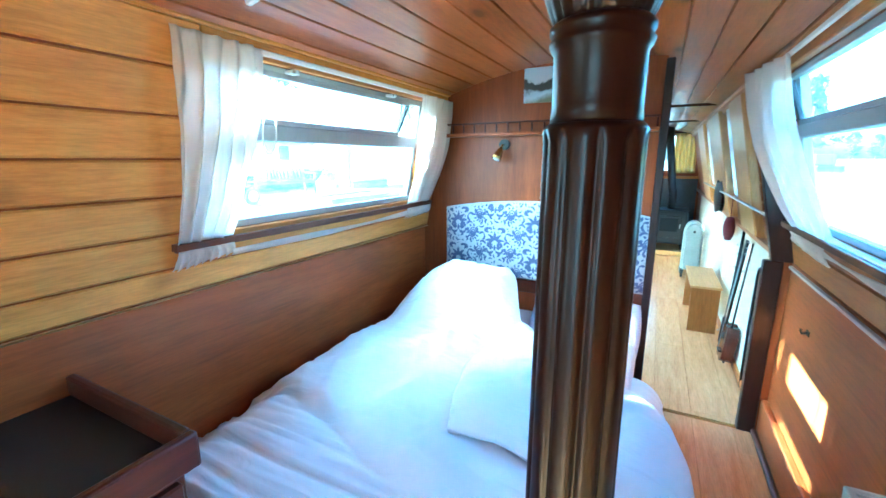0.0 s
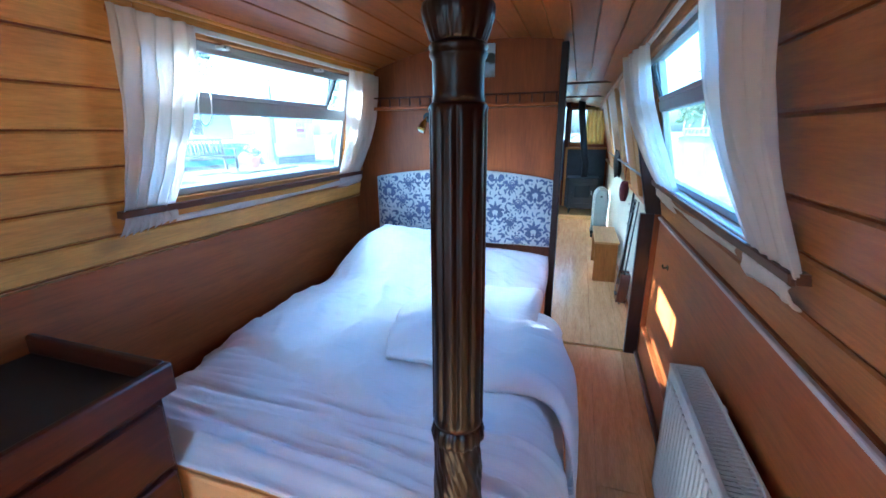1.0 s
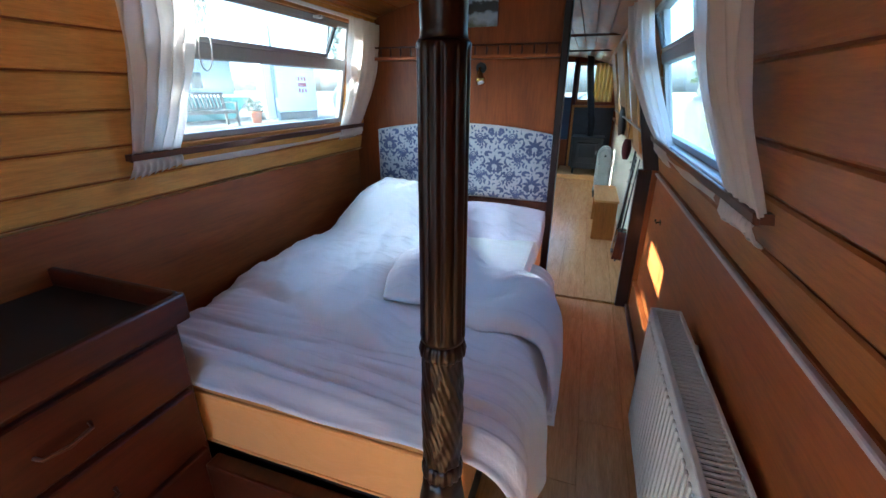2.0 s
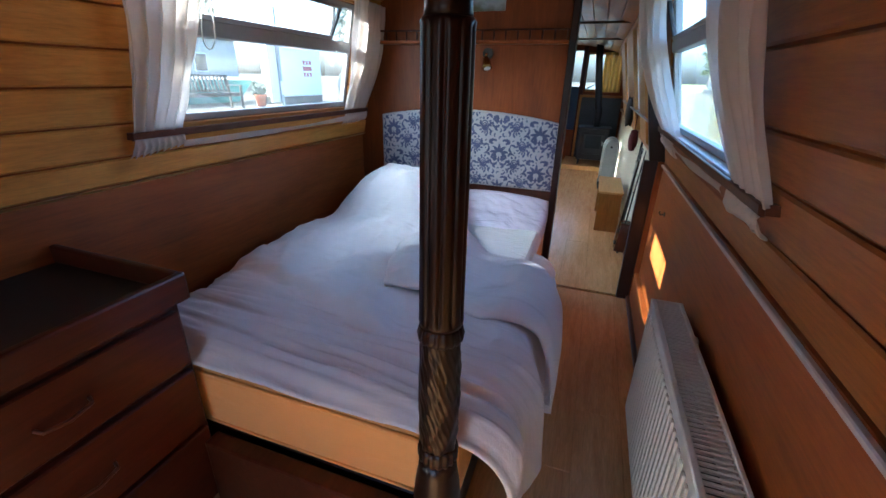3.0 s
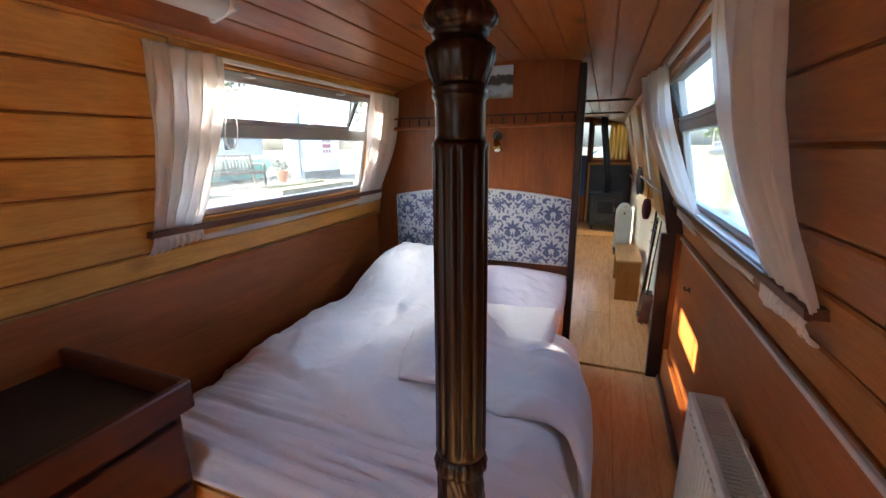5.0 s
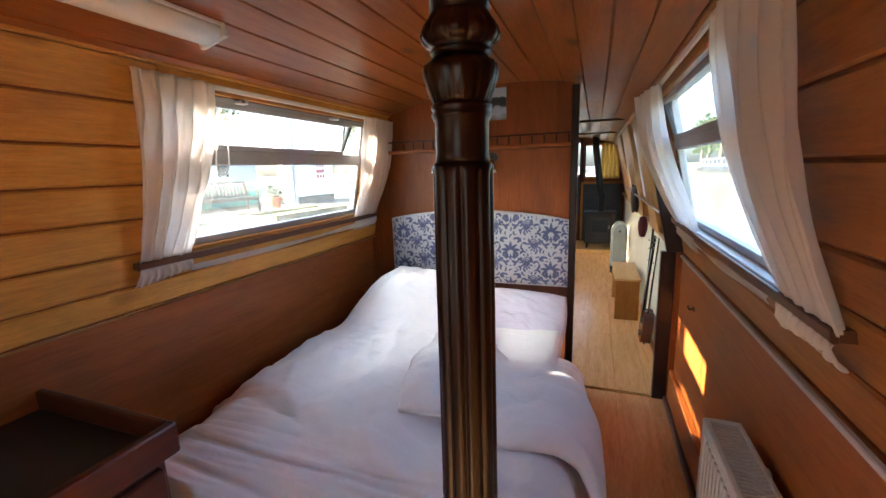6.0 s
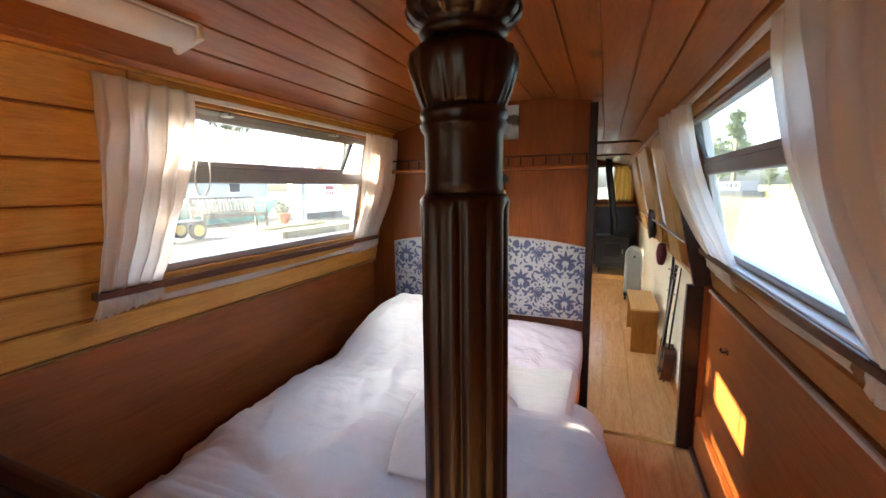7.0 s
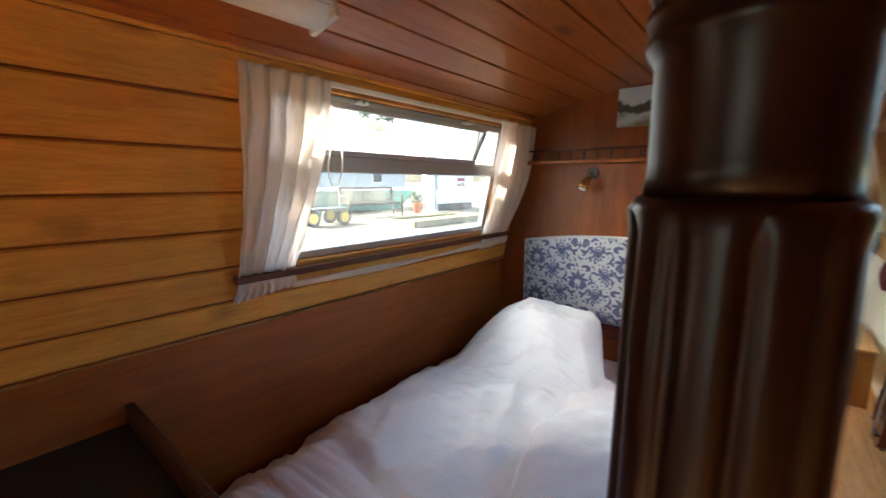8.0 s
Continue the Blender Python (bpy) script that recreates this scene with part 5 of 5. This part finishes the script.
def shed(x0, x1, y0, y1, h, label):
    s = thing("yard_building", ((x0 + x1) / 2, (y0 + y1) / 2, G0), label, "building")
    a, b = (x1 - x0) / 2, (y1 - y0) / 2
    part("wall", box(-a, a, -b, b, 0, h), PALE_WALL, s)
    own = bmesh.new()
    vs = [own.verts.new(p) for p in ((-a - 0.3, -b - 0.3, h), (a + 0.3, -b - 0.3, h), (0, -b - 0.3, h + a * 0.6), (-a - 0.3, b + 0.3, h), (a + 0.3, b + 0.3, h), (0, b + 0.3, h + a * 0.6))]
    for f in ((0, 1, 2), (5, 4, 3), (0, 3, 4, 1), (1, 4, 5, 2), (2, 5, 3, 0)):
        own.faces.new([vs[i] for i in f])
    part("roof", own, SLATE, s)
    for i in range(3):
        yc = -b + (i + 0.5) * 2 * b / 3
        w = part("window", box(a, a + 0.04, yc - 0.5, yc + 0.5, 1.0, 2.1, 0.01), WHITE, s)
        part("pane", box(a + 0.04, a + 0.05, yc - 0.44, yc + 0.44, 1.06, 2.04), SOOT, w)


shed(-30, -24, 6, 24, 3.0, "low pale yard building behind the moorings")
# added out of view: stops direct sun at the stern opening, leaves the sky
tagged(part("stern_sun_block", box(-1.07, -1.02, -3.4, Y_BACK - 0.06, -0.9, 2.45, 0.01), NAVY), "unseen dark screen added to keep sun out of the stern doorway", "screen", kind="structure")
# unseen wall added to cut the sun into patches at the left window
bm = box(-6.2, -6.0, -1.6, -0.43, G0, 4.165)
box(-6.2, -6.0, -0.425, -0.295, G0, 4.20, bm=bm)
box(-6.2, -6.0, -1.03, -0.95, 4.17, 6.2, bm=bm)
box(-6.2, -6.0, -0.85, -0.43, 4.17, 6.2, bm=bm)
box(-6.16, -6.04, -1.6, -1.03, 4.28, 4.37, bm=bm)
box(-6.16, -6.04, -0.95, -0.85, 4.28, 4.37, bm=bm)
box(-6.2, -6.0, -0.29, 3.0, G0, 6.2, bm=bm)
tagged(part("sun_mask_wall", bm, PALE_WALL), "unseen rendered wall with a stack and a rail, added to shape the sun", "wall", kind="structure")


def tree(x, y, z, h, seed, conifer=False):
    rnd = random.Random(seed)
    t = thing("tree", (x, y, z), "dark green tree on the far bank" if z > 0.5 else "green tree behind the yard", "tree", "bankside trees")
    bm = tube([(0, 0, 0), (0.1, 0.05, h * 0.3), (0.0, 0.1, h * 0.6), (0.1, 0, h * 0.92)], [h * 0.03, h * 0.024, h * 0.015, h * 0.004], 8)
    for k in range(9):
        a = rnd.uniform(0, 6.28)
        z0 = h * rnd.uniform(0.3, 0.75)
        r = h * rnd.uniform(0.14, 0.25)
        tube([(0.03, 0.05, z0), (r * 0.5 * math.cos(a), r * 0.5 * math.sin(a), z0 + r * 0.4), (r * math.cos(a), r * math.sin(a), z0 + r * 0.6)], [h * 0.010, h * 0.007, h * 0.003], 6, bm)
    part("trunk", bm, OLD_WOOD, t)
    bm = bmesh.new()
    for k in range(46):
        f = rnd.random()
        zc = h * (0.25 + 0.72 * f)
        rr = h * (0.26 * (1 - f) + 0.03) if conifer else h * 0.24 * math.sin(math.pi * (0.12 + 0.85 * f)) ** 0.7
        a = rnd.uniform(0, 6.28)
        c = Vector((rr * math.sqrt(rnd.random()) * math.cos(a), rr * math.sqrt(rnd.random()) * math.sin(a), zc))
        for _ in range(55):
            p = c + Vector((rnd.gauss(0, 1), rnd.gauss(0, 1), rnd.gauss(0, 0.6))) * h * 0.035
            d = Vector((rnd.gauss(0, 1), rnd.gauss(0, 1), rnd.gauss(0, 1))).normalized()
            e = d.cross(Vector((0.3, 0.5, 0.8))).normalized()
            s = h * 0.02 * rnd.uniform(0.6, 1.4)
            bm.faces.new([bm.verts.new(p + q) for q in (-d * s, e * s * 0.6, d * s, -e * s * 0.6)])
    part("crown", bm, LEAF, t)


for x, y, h, sd, con in ((20, 84, 13, 1, True), (22, 92, 11, 2, True), (20, 60, 3.2, 3, False), (24, 118, 12, 4, False), (19, 46, 2.6, 5, False), (21, 70, 4.0, 6, False), (20, 36, 2.8, 7, False), (22, 25, 3.2, 8, False), (30, 140, 13, 9, False), (21, 14, 4, 10, False)):
    tree(x, y, 0.75, h, sd, con)
for x, y, h, sd in ((-34, 30, 10, 11), (-38, 14, 9, 12), (-20, 34, 8, 13)):
    tree(x, y, G0, h, sd)

boat = thing("narrowboat", (14.3, 60.0, 0.2), "dark navy narrowboat moored along the far bank", "boat")
part("hull", box(-1, 1, -8, 8, -0.3, 0.6, 0.1, 2), BLACK, boat)
part("cabin", box(-0.85, 0.85, -6.5, 6, 0.6, 1.7, 0.08, 2), NAVY, boat)
for i in range(6):
    part("window", box(-0.87, -0.84, -5.5 + i * 1.9, -4.6 + i * 1.9, 1.0, 1.45), SOOT, boat)


# ---- boards of the cabin sides and the floor ----
def boards(side, parent, joints, y_from, y_to, hole):
    hy0, hy1, hz0, hz1 = hole
    gap = 0.003
    for a, b in zip(joints, joints[1:]):
        spans = [(y_from, y_to)]
        if b > hz0 - 0.02 and a < hz1 + 0.01:
            spans = [(y_from, hy0 - 0.002), (hy1 + 0.002, y_to)]
        for p, q in spans:
            part("plank", lining(side, -0.0135, 0.0, p, q, a + gap, b - gap, 0.006), PINE if side == "left" else PINE_RED_SHADED, parent)
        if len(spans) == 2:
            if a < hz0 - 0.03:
                part("plank", lining(side, -0.0135, 0.0, hy0 - 0.002, hy1 + 0.002, a + gap, hz0 - 0.028, 0.003), PINE if side == "left" else PINE_RED_SHADED, parent)
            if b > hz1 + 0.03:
                part("plank", lining(side, -0.0135, 0.0, hy0 - 0.002, hy1 + 0.002, hz1 + 0.021, b - gap, 0.003), PINE if side == "left" else PINE_RED_SHADED, parent)


boards("left", wall_left, [1.006, 1.10, 1.215, 1.335, 1.45, 1.575, 1.71, 1.84], Y_BACK, Y_BULK, WIN_L)
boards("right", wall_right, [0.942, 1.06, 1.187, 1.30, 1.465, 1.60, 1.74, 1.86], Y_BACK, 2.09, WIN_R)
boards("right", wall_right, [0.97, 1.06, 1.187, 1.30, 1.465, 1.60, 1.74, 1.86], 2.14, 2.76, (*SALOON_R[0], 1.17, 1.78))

rnd = random.Random(5)
for i in range(11):
    x0 = -1.62 + i * 0.193
    y = Y_BACK - rnd.uniform(0, 1.2)
    while y < Y_END:
        y2 = min(y + 1.29, Y_END)
        if y2 > Y_BACK:
            part("floor_board", box(x0 + 0.0006, x0 + 0.1924, max(y, Y_BACK) + 0.0006, y2 - 0.0006, -0.012, 0.0, 0.0012), FLOOR, floor)
        y += 1.29
